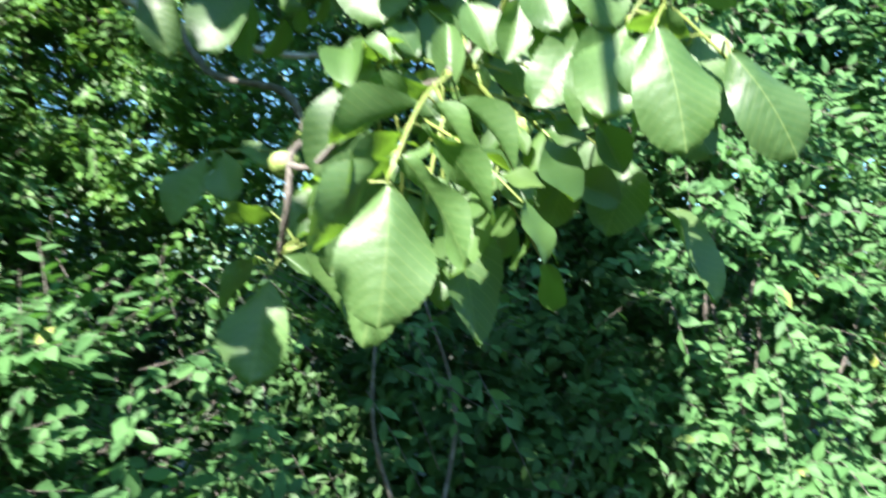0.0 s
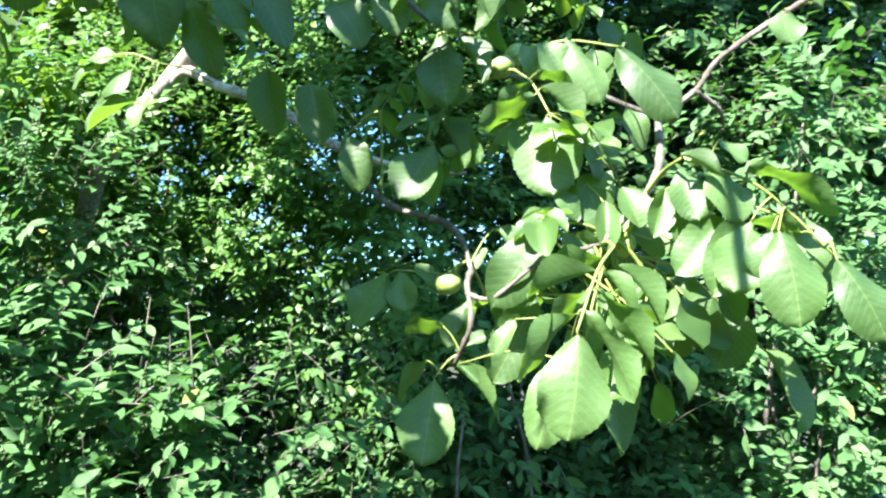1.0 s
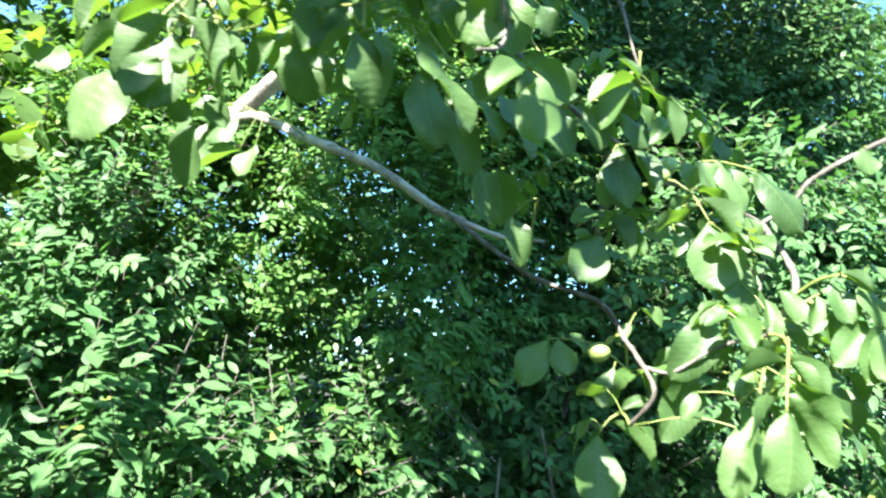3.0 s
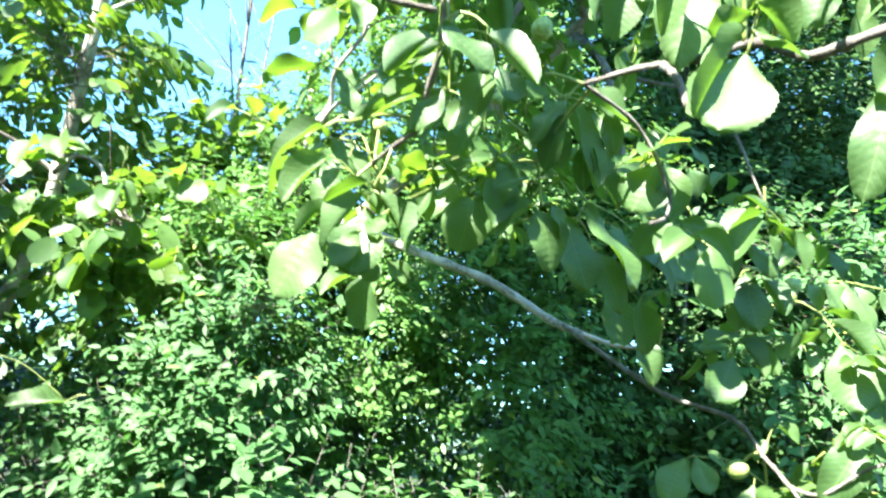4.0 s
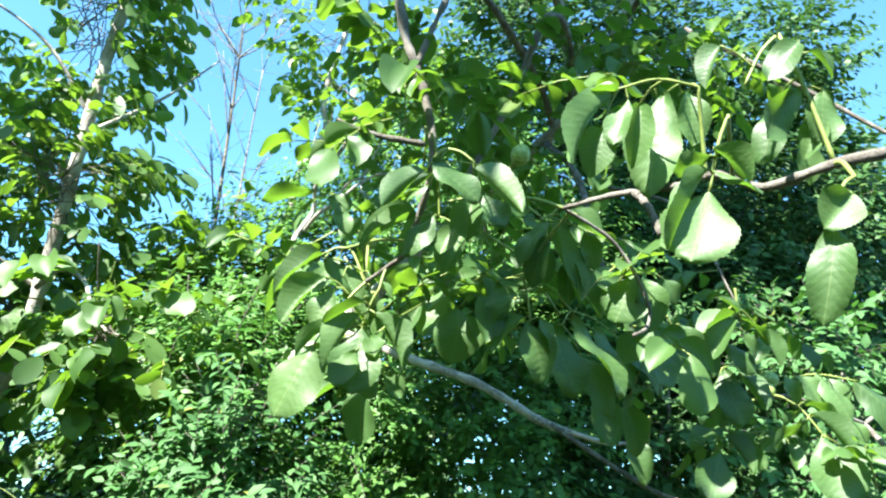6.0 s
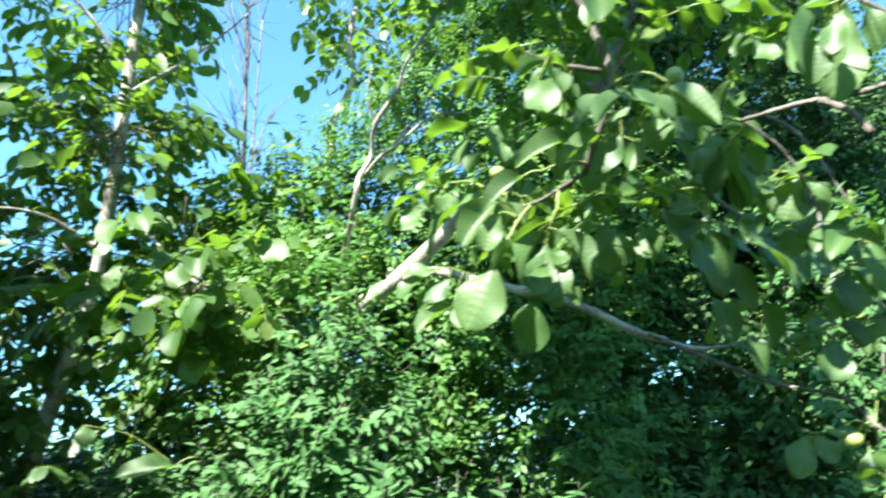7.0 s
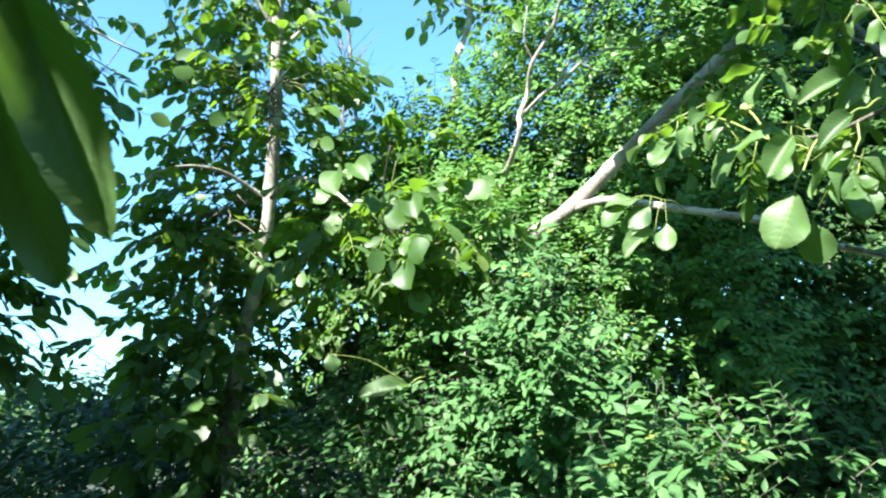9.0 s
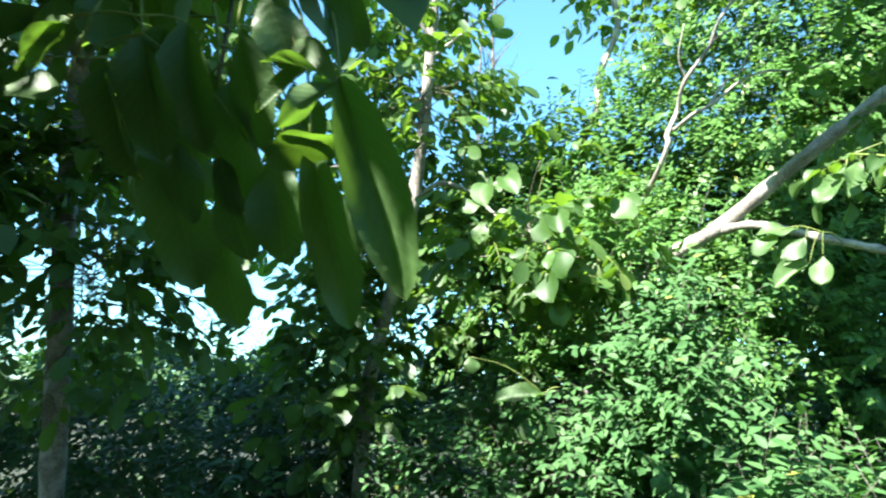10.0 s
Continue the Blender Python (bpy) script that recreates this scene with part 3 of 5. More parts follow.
# upper limbs, unseen, added to carry the crown lobes that cast shade
walnut_limb([(-0.42, 1.38, 3.16), (-0.62, 1.0, 3.45), (-1.0, 0.6, 3.62), (-1.35, 0.3, 3.7), (-1.75, 0.1, 3.75)], 0.02, 0.006)
walnut_limb([(-0.62, 1.0, 3.45), (-0.75, 0.55, 3.55), (-0.95, 0.0, 3.66)], 0.012, 0.005)
walnut_limb([(-0.7, 0.9, 3.5), (-1.2, 0.95, 3.9), (-1.6, 0.7, 4.4), (-1.9, 0.55, 4.75)], 0.016, 0.005)
walnut_limb([(-0.2, 1.1, 3.6), (-0.45, 1.0, 4.1), (-0.9, 0.85, 4.5), (-1.5, 0.7, 4.45)], 0.014, 0.005)
walnut_limb([(-0.95, 0.0, 3.66), (-1.2, -0.15, 3.7), (-1.6, -0.25, 3.7)], 0.006, 0.003)
walnut_limb([(-0.2, 1.1, 3.6), (-0.05, 1.5, 4.2), (0.1, 1.7, 5.0), (0.3, 2.1, 5.45)], 0.022, 0.006)


def leaf_sheet(name, bend, fold, wave, blunt, skew, seed, mat, across=9, along=41):
    """One leaflet of length 1 and width 1: a blunt oval, folded along its rib, quilted between its side veins, with a toothed rim."""
    us, vs = np.linspace(-1, 1, across), np.linspace(0, 1, along)
    rng = np.random.default_rng(seed)
    notch = rng.normal(0, 0.016, (len(vs), 2))
    lobes = rng.uniform(0, 6.28, 4)
    verts, uvs = [], []
    for j, v in enumerate(vs):
        oval = math.sin(math.pi * v**blunt) ** (0.63 - 0.06 * v) if 0 < v < 1 else 0.0
        tooth = 0.014 * (-1) ** j if along > 20 else 0.0
        for u in us:
            k = int(u > 0)
            half = max(0.5 * oval * (1 + tooth * abs(u) + notch[j, k] + 0.05 * math.sin(5 * v + lobes[k])), 0.012)
            x = u * half + skew * math.sin(math.pi * v)
            ripple = wave * u * u * math.sin(v * 8 + lobes[2 + k])
            quilt = 0.0042 * math.sin(2 * math.pi * (9 * v - 3.5 * abs(u) * half)) * (1 - u * u) * min(1, 4 * abs(u))
            z = fold * abs(u) ** 1.25 * half * (1 - 0.5 * v) - bend * v * v + 0.10 * abs(bend) * v + ripple + quilt
            verts.append((x, v + 0.02 * notch[j, k] * abs(u) + 0.5 * tooth * abs(u) / 2, z))
            uvs.append((0.5 + u * half, v))
    nu = len(us)
    faces = [(j * nu + i, j * nu + i + 1, (j + 1) * nu + i + 1, (j + 1) * nu + i) for j in range(len(vs) - 1) for i in range(nu - 1)]
    me = mesh_of(name, verts, faces, mat)
    layer = me.uv_layers.new(name="uv")
    for loop in me.loops:
        layer.data[loop.index].uv = uvs[loop.vertex_index]
    return me


SHAPES = ((0.10, 0.48, 0.040, 1.09, 0.010), (0.20, 0.30, 0.060, 1.24, -0.035), (0.28, 0.60, 0.045, 1.15, 0.030), (-0.06, 0.20, 0.065, 1.33, 0.000), (0.36, 0.65, 0.045, 1.06, -0.020), (0.14, 0.12, 0.075, 1.27, 0.045), (0.24, -0.25, 0.055, 1.18, -0.030), (0.12, 0.75, 0.050, 1.30, 0.020), (0.32, 0.15, 0.070, 1.12, -0.045))
SHEETS = [leaf_sheet("leaflet", *shape, 40 + i, WALNUT_LEAF) for i, shape in enumerate(SHAPES)]
SIMPLE_SHEETS = [leaf_sheet("leaflet", *shape, 60 + i, WALNUT_CROWN, 5, 10) for i, shape in enumerate(SHAPES)]
LEAVES = []


def leaf_stalk(start, end):
    LEAVES.append([np.array(start), np.array(end), []])
    return LEAVES[-1]


def leaflet(leaf, base, tip, width, turn=0.0):
    leaf[2].append((Vector(base), Vector(tip), width, turn))


leaf = leaf_stalk((0.007, 0.658, 1.740), (-0.046, 0.570, 1.626))
leaflet(leaf, (-0.045, 0.570, 1.623), (-0.050, 0.533, 1.515), 0.082, 0)
leaflet(leaf, (-0.040, 0.672, 1.616), (-0.081, 0.631, 1.491), 0.066, 8)
leaflet(leaf, (-0.000, 0.731, 1.620), (0.048, 0.682, 1.488), 0.068, -4)
leaflet(leaf, (-0.044, 0.585, 1.649), (-0.119, 0.572, 1.574), 0.049, 38)
leaflet(leaf, (-0.033, 0.602, 1.674), (-0.099, 0.593, 1.617), 0.050, 45)
leaflet(leaf, (-0.021, 0.620, 1.702), (-0.105, 0.618, 1.672), 0.056, 50)
leaflet(leaf, (-0.010, 0.632, 1.720), (-0.077, 0.632, 1.704), 0.044, 50)
leaflet(leaf, (-0.035, 0.586, 1.649), (0.040, 0.565, 1.571), 0.051, -58)
leaflet(leaf, (-0.020, 0.607, 1.679), (0.055, 0.586, 1.602), 0.050, -55)
leaflet(leaf, (-0.008, 0.624, 1.705), (0.047, 0.605, 1.634), 0.044, -50)
leaflet(leaf, (0.015, 0.669, 1.717), (0.085, 0.652, 1.657), 0.043, -40)
leaf = leaf_stalk((0.033, 0.764, 1.763), (-0.069, 0.751, 1.779))
leaflet(leaf, (-0.074, 0.752, 1.775), (-0.144, 0.723, 1.669), 0.079, 0)
leaflet(leaf, (-0.076, 0.826, 1.686), (-0.131, 0.785, 1.553), 0.074, 0)
leaflet(leaf, (-0.052, 0.749, 1.789), (-0.123, 0.749, 1.772), 0.053, 55)
leaflet(leaf, (-0.049, 0.751, 1.772), (-0.008, 0.734, 1.722), 0.038, 5)
leaflet(leaf, (-0.029, 0.749, 1.785), (-0.049, 0.743, 1.829), 0.039, 30)
leaf = leaf_stalk((0.023, 0.726, 1.749), (0.102, 0.694, 1.843))
leaflet(leaf, (0.008, 0.713, 1.740), (0.004, 0.703, 1.810), 0.034, 0)
leaflet(leaf, (0.049, 0.706, 1.775), (0.030, 0.699, 1.831), 0.048, 5)
leaflet(leaf, (0.079, 0.698, 1.827), (0.063, 0.679, 1.760), 0.039, -5)
leaflet(leaf, (0.145, 0.797, 1.677), (0.118, 0.777, 1.611), 0.054, 0)
leaflet(leaf, (0.219, 0.813, 1.687), (0.182, 0.787, 1.600), 0.074, 0)
leaflet(leaf, (0.166, 0.741, 1.710), (0.190, 0.723, 1.656), 0.039, 0)
leaflet(leaf, (0.268, 0.840, 1.627), (0.318, 0.800, 1.520), 0.057, -10)
leaf = leaf_stalk((-0.182, 0.889, 1.588), (-0.223, 0.882, 1.545))
leaflet(leaf, (-0.222, 0.883, 1.543), (-0.228, 0.838, 1.416), 0.087, 0)
leaflet(leaf, (-0.235, 0.879, 1.571), (-0.288, 0.870, 1.517), 0.041, 45)
leaflet(leaf, (-0.215, 0.870, 1.627), (-0.275, 0.873, 1.624), 0.050, 35)
leaflet(leaf, (-0.201, 0.878, 1.570), (-0.103, 0.860, 1.515), 0.052, -45)
leaflet(leaf, (-0.183, 0.874, 1.594), (-0.137, 0.868, 1.622), 0.027, -20)
leaf = leaf_stalk((-0.148, 0.957, 1.675), (-0.296, 0.942, 1.717))
leaflet(leaf, (-0.318, 0.943, 1.711), (-0.369, 0.918, 1.621), 0.068, 5)
leaflet(leaf, (-0.300, 0.942, 1.716), (-0.280, 0.918, 1.644), 0.052, 0)
leaflet(leaf, (-0.238, 0.943, 1.693), (-0.263, 0.938, 1.735), 0.037, 20)
leaflet(leaf, (-0.182, 0.936, 1.720), (-0.161, 0.929, 1.766), 0.027, 10)
leaflet(leaf, (-0.181, 0.943, 1.674), (-0.205, 0.926, 1.592), 0.052, 30)
leaflet(leaf, (-0.144, 0.924, 1.797), (-0.098, 0.912, 1.766), 0.040, 10)
leaf = leaf_stalk((-0.130, 0.823, 2.035), (-0.074, 0.787, 1.954))
leaflet(leaf, (-0.079, 0.788, 1.950), (-0.063, 0.750, 1.819), 0.098, 0)
leaflet(leaf, (-0.045, 0.816, 1.954), (0.020, 0.792, 1.880), 0.062, -8)
leaflet(leaf, (0.028, 0.823, 1.882), (-0.012, 0.809, 1.822), 0.060, 0)
leaflet(leaf, (-0.040, 0.839, 1.863), (-0.026, 0.823, 1.808), 0.035, 0)
leaflet(leaf, (-0.088, 0.795, 1.998), (-0.008, 0.779, 1.935), 0.054, -42)
leaflet(leaf, (-0.097, 0.799, 2.022), (-0.033, 0.794, 2.009), 0.045, -40)
leaflet(leaf, (-0.097, 0.796, 1.985), (-0.185, 0.791, 1.931), 0.048, 42)
leaflet(leaf, (-0.104, 0.800, 2.008), (-0.153, 0.793, 1.956), 0.034, 38)
leaf = leaf_stalk((-0.157, 0.842, 2.052), (0.033, 0.815, 2.078))
leaflet(leaf, (-0.095, 0.820, 2.081), (-0.048, 0.802, 2.019), 0.063, 0)
leaflet(leaf, (-0.053, 0.818, 2.088), (0.010, 0.790, 1.994), 0.063, -5)
leaflet(leaf, (0.026, 0.816, 2.076), (0.124, 0.785, 1.977), 0.079, 0)
leaflet(leaf, (-0.119, 0.822, 2.077), (-0.096, 0.808, 2.027), 0.039, 5)
leaflet(leaf, (-0.001, 0.865, 2.094), (0.004, 0.842, 2.007), 0.052, -10)
leaflet(leaf, (0.065, 0.923, 2.020), (0.097, 0.903, 1.950), 0.048, -10)
leaf = leaf_stalk((-0.198, 0.828, 2.091), (-0.253, 0.816, 2.086))
leaflet(leaf, (-0.250, 0.816, 2.084), (-0.233, 0.785, 1.966), 0.072, 0)
leaflet(leaf, (-0.259, 0.818, 2.072), (-0.273, 0.801, 1.969), 0.049, 25)
leaflet(leaf, (-0.220, 0.815, 2.083), (-0.171, 0.798, 2.002), 0.044, -40)
leaflet(leaf, (-0.199, 0.813, 2.089), (-0.153, 0.802, 2.154), 0.037, 20)
leaf = leaf_stalk((-0.229, 0.873, 1.997), (-0.264, 0.869, 1.929))
leaflet(leaf, (-0.251, 0.870, 1.920), (-0.297, 0.844, 1.818), 0.078, 0)
leaflet(leaf, (-0.253, 0.902, 1.913), (-0.250, 0.875, 1.819), 0.052, 20)
leaflet(leaf, (-0.248, 0.863, 1.969), (-0.315, 0.857, 1.934), 0.057, 18)
leaflet(leaf, (-0.243, 0.865, 1.957), (-0.190, 0.848, 1.882), 0.043, -42)
leaflet(leaf, (-0.233, 0.863, 1.964), (-0.163, 0.847, 1.895), 0.046, -50)
leaflet(leaf, (-0.224, 0.860, 1.983), (-0.195, 0.854, 2.013), 0.026, 10)
leaf = leaf_stalk((-0.362, 0.969, 2.005), (-0.410, 0.962, 1.961))
leaflet(leaf, (-0.415, 0.963, 1.956), (-0.382, 0.935, 1.862), 0.062, 0)
leaflet(leaf, (-0.491, 0.954, 2.045), (-0.460, 0.921, 1.931), 0.070, 10)
leaflet(leaf, (-0.433, 0.960, 1.986), (-0.480, 0.960, 1.997), 0.034, 20)
leaf = leaf_stalk((-0.306, 0.745, 2.139), (-0.395, 0.739, 2.103))
leaflet(leaf, (-0.411, 0.741, 2.095), (-0.358, 0.723, 2.033), 0.068, 5)
leaflet(leaf, (-0.337, 0.733, 2.127), (-0.310, 0.712, 2.048), 0.055, 0)
leaflet(leaf, (-0.278, 0.732, 2.115), (-0.222, 0.717, 2.063), 0.050, 0)
leaflet(leaf, (-0.297, 0.729, 2.142), (-0.243, 0.724, 2.161), 0.046, -10)
leaflet(leaf, (-0.351, 0.732, 2.140), (-0.424, 0.734, 2.147), 0.057, 15)
leaflet(leaf, (-0.206, 0.725, 2.144), (-0.168, 0.708, 2.081), 0.046, -10)
leaf = leaf_stalk((-0.606, 0.657, 2.135), (-0.625, 0.648, 2.102))
leaflet(leaf, (-0.645, 0.649, 2.097), (-0.601, 0.615, 1.969), 0.081, 0)
leaflet(leaf, (-0.566, 0.646, 2.095), (-0.496, 0.619, 2.000), 0.067, -5)
leaflet(leaf, (-0.516, 0.646, 2.080), (-0.433, 0.621, 1.996), 0.067, 5)
leaflet(leaf, (-0.589, 0.654, 2.045), (-0.541, 0.626, 1.942), 0.054, 10)
leaflet(leaf, (-0.824, 0.653, 2.121), (-0.832, 0.630, 2.023), 0.093, 10)
leaflet(leaf, (-0.724, 0.650, 2.115), (-0.754, 0.640, 2.048), 0.064, 25)
leaf = leaf_stalk((-1.059, 1.496, 2.276), (-1.203, 1.486, 2.282))
leaflet(leaf, (-1.120, 1.486, 2.254), (-1.211, 1.475, 2.192), 0.093, 0)
leaflet(leaf, (-1.143, 1.483, 2.283), (-1.279, 1.489, 2.280), 0.074, 20)
leaflet(leaf, (-1.210, 1.489, 2.259), (-1.300, 1.483, 2.214), 0.076, 10)
leaflet(leaf, (-1.148, 1.522, 2.226), (-1.215, 1.507, 2.156), 0.076, 0)
leaflet(leaf, (-1.109, 1.498, 2.165), (-1.233, 1.484, 2.086), 0.078, 15)
leaflet(leaf, (-1.065, 1.493, 2.189), (-1.087, 1.465, 2.080), 0.075, 0)
leaf = leaf_stalk((0.086, 0.647, 1.858), (0.276, 0.641, 1.740))
leaflet(leaf, (0.088, 0.674, 1.851), (0.110, 0.651, 1.777), 0.052, 0)
leaflet(leaf, (0.122, 0.652, 1.848), (0.163, 0.632, 1.784), 0.065, 0)
leaflet(leaf, (0.145, 0.660, 1.787), (0.082, 0.642, 1.715), 0.060, 0)
leaflet(leaf, (0.170, 0.640, 1.780), (0.141, 0.613, 1.686), 0.068, 0)
leaflet(leaf, (0.184, 0.611, 1.764), (0.179, 0.593, 1.703), 0.057, 0)
leaflet(leaf, (0.180, 0.582, 1.760), (0.198, 0.549, 1.657), 0.070, -4)
leaflet(leaf, (0.227, 0.544, 1.725), (0.274, 0.517, 1.646), 0.057, 0)
leaflet(leaf, (0.163, 0.630, 1.848), (0.272, 0.619, 1.820), 0.052, -50)
leaflet(leaf, (0.125, 0.627, 1.879), (0.154, 0.617, 1.847), 0.033, -10)
leaflet(leaf, (0.081, 0.632, 1.858), (0.132, 0.627, 1.841), 0.025, -45)
leaflet(leaf, (0.230, 0.639, 1.770), (0.173, 0.638, 1.792), 0.032, 40)
leaf = leaf_stalk((0.464, 0.913, 2.291), (0.349, 0.914, 2.209))
leaflet(leaf, (0.317, 0.917, 2.203), (0.332, 0.901, 2.144), 0.060, 0)
leaflet(leaf, (0.521, 0.895, 2.292), (0.494, 0.879, 2.218), 0.070, 0)
leaflet(leaf, (0.564, 0.894, 2.291), (0.599, 0.877, 2.227), 0.066, -5)
leaflet(leaf, (0.398, 0.909, 2.232), (0.432, 0.900, 2.186), 0.033, -30)
leaflet(leaf, (0.382, 0.914, 2.205), (0.368, 0.908, 2.248), 0.030, 20)
leaf = leaf_stalk((-0.965, 0.482, 2.089), (-0.988, 0.491, 2.025))
leaflet(leaf, (-0.988, 0.493, 2.022), (-0.994, 0.485, 1.910), 0.084, 0)
leaflet(leaf, (-0.990, 0.483, 2.045), (-1.060, 0.485, 1.955), 0.052, -40)
leaflet(leaf, (-0.986, 0.476, 2.062), (-1.054, 0.476, 2.025), 0.038, -40)
leaflet(leaf, (-1.036, 0.491, 2.022), (-1.100, 0.491, 1.984), 0.040, -35)
leaflet(leaf, (-0.968, 0.483, 2.046), (-0.894, 0.489, 1.964), 0.051, 40)
leaflet(leaf, (-0.988, 0.524, 1.946), (-0.957, 0.523, 1.919), 0.033, 0)
leaflet(leaf, (-0.951, 0.572, 1.964), (-0.914, 0.571, 1.930), 0.038, 0)
leaflet(leaf, (-0.994, 0.680, 1.961), (-0.999, 0.672, 1.861), 0.084, 8)
leaf = leaf_stalk((-1.049, 0.568, 2.055), (-1.075, 0.569, 2.012))
leaflet(leaf, (-1.076, 0.571, 2.008), (-1.138, 0.561, 1.891), 0.099, 0)
leaflet(leaf, (-1.060, 0.606, 2.132), (-1.088, 0.602, 2.050), 0.054, 0)
leaflet(leaf, (-1.068, 0.552, 2.131), (-1.141, 0.547, 2.044), 0.060, -15)
leaf = leaf_stalk((-1.011, 0.610, 2.168), (-1.091, 0.586, 2.177))
leaflet(leaf, (-1.095, 0.588, 2.173), (-1.238, 0.676, 2.104), 0.084, 15)
leaflet(leaf, (-1.087, 0.613, 2.190), (-1.005, 0.614, 2.143), 0.055, 0)
leaflet(leaf, (-1.045, 0.600, 2.150), (-1.003, 0.599, 2.104), 0.031, 0)
leaflet(leaf, (-0.999, 0.596, 2.163), (-0.949, 0.595, 2.109), 0.034, -20)
leaf = leaf_stalk((-1.026, 0.583, 2.283), (-1.104, 0.556, 2.301))
leaflet(leaf, (-1.110, 0.553, 2.306), (-1.207, 0.553, 2.273), 0.047, 40)
leaflet(leaf, (-1.097, 0.557, 2.297), (-1.159, 0.560, 2.236), 0.060, 28)
leaflet(leaf, (-1.086, 0.560, 2.292), (-1.041, 0.562, 2.282), 0.041, 30)
leaflet(leaf, (-1.067, 0.564, 2.285), (-1.041, 0.563, 2.227), 0.036, 10)
leaf = leaf_stalk((-0.867, 0.569, 2.304), (-0.908, 0.564, 2.274))
leaflet(leaf, (-0.916, 0.565, 2.272), (-1.029, 0.561, 2.237), 0.054, 8)
leaflet(leaf, (-0.887, 0.565, 2.273), (-0.942, 0.562, 2.197), 0.050, 0)
leaflet(leaf, (-0.845, 0.568, 2.271), (-0.860, 0.566, 2.201), 0.036, 0)
leaflet(leaf, (-0.822, 0.632, 2.276), (-0.864, 0.628, 2.179), 0.062, -10)
leaflet(leaf, (-0.809, 0.666, 2.195), (-0.895, 0.662, 2.133), 0.051, 20)
leaflet(leaf, (-0.840, 0.716, 2.177), (-0.905, 0.710, 2.092), 0.068, 0)
leaflet(leaf, (-0.896, 0.723, 2.154), (-0.938, 0.718, 2.082), 0.045, 0)
leaflet(leaf, (-0.786, 0.595, 2.213), (-0.796, 0.593, 2.167), 0.031, 0)
leaf = leaf_stalk((-0.868, 0.245, 2.224), (-0.829, 0.239, 2.202))
leaflet(leaf, (-0.889, 0.238, 2.198), (-0.816, 0.240, 2.149), 0.056, 0)
leaflet(leaf, (-0.828, 0.243, 2.193), (-0.747, 0.249, 2.145), 0.044, -38)
leaflet(leaf, (-0.897, 0.244, 2.185), (-0.964, 0.245, 2.132), 0.039, 38)
leaflet(leaf, (-0.890, 0.252, 2.167), (-0.928, 0.251, 2.147), 0.025, 8)
leaflet(leaf, (-0.825, 0.304, 2.176), (-0.833, 0.303, 2.112), 0.050, 10)
leaflet(leaf, (-0.809, 0.302, 2.185), (-0.777, 0.301, 2.131), 0.042, -10)
leaf = leaf_stalk((-0.769, 0.381, 2.218), (-0.708, 0.379, 2.191))
leaflet(leaf, (-0.704, 0.380, 2.189), (-0.755, 0.377, 2.126), 0.038, 8)
leaflet(leaf, (-0.706, 0.383, 2.181), (-0.639, 0.391, 2.061), 0.063, -25)
leaflet(leaf, (-0.716, 0.392, 2.158), (-0.700, 0.390, 2.086), 0.039, 0)
leaflet(leaf, (-0.666, 0.408, 2.126), (-0.662, 0.405, 2.057), 0.032, 0)
leaflet(leaf, (-0.729, 0.399, 2.140), (-0.747, 0.398, 2.111), 0.032, 10)
leaflet(leaf, (-0.682, 0.377, 2.198), (-0.606, 0.378, 2.168), 0.049, 20)
leaflet(leaf, (-0.638, 0.388, 2.176), (-0.622, 0.387, 2.118), 0.035, 0)
leaf = leaf_stalk((-0.736, 0.384, 2.086), (-0.723, 0.394, 2.023))
leaflet(leaf, (-0.730, 0.396, 2.018), (-0.694, 0.392, 1.937), 0.065, 0)
leaflet(leaf, (-0.729, 0.392, 2.027), (-0.786, 0.388, 1.971), 0.037, 18)
leaflet(leaf, (-0.712, 0.393, 2.028), (-0.680, 0.396, 1.986), 0.039, -30)
leaflet(leaf, (-0.746, 0.379, 2.057), (-0.796, 0.377, 2.038), 0.034, 10)
leaflet(leaf, (-0.817, 0.466, 2.049), (-0.795, 0.464, 1.993), 0.036, 0)
leaflet(leaf, (-0.776, 0.419, 2.090), (-0.751, 0.417, 2.044), 0.035, 0)
leaf = leaf_stalk((-0.588, 0.396, 2.123), (-0.557, 0.387, 2.109))
leaflet(leaf, (-0.561, 0.387, 2.109), (-0.598, 0.383, 2.035), 0.077, 0)
leaflet(leaf, (-0.547, 0.388, 2.107), (-0.535, 0.385, 2.023), 0.053, 0)
leaflet(leaf, (-0.659, 0.413, 2.036), (-0.562, 0.420, 1.934), 0.065, -30)
leaflet(leaf, (-0.668, 0.423, 2.142), (-0.604, 0.421, 2.049), 0.057, -20)
leaflet(leaf, (-0.498, 0.437, 2.123), (-0.476, 0.437, 2.086), 0.036, 0)
leaf = leaf_stalk((-0.491, 0.473, 2.079), (-0.478, 0.467, 2.054))
leaflet(leaf, (-0.531, 0.471, 2.040), (-0.563, 0.468, 1.988), 0.048, 0)
leaflet(leaf, (-0.469, 0.466, 2.058), (-0.449, 0.463, 2.001), 0.055, 0)
leaflet(leaf, (-0.508, 0.485, 2.007), (-0.482, 0.483, 1.955), 0.055, 0)
leaflet(leaf, (-0.493, 0.511, 1.949), (-0.442, 0.513, 1.934), 0.025, -30)
leaflet(leaf, (-0.489, 0.717, 1.974), (-0.468, 0.710, 1.881), 0.054, 10)
leaf = leaf_stalk((-0.566, 0.009, 2.144), (-0.587, 0.026, 2.060))
leaflet(leaf, (-0.588, 0.027, 2.059), (-0.616, 0.024, 1.972), 0.076, 0)
leaflet(leaf, (-0.586, 0.009, 2.102), (-0.542, 0.012, 2.078), 0.040, -42)
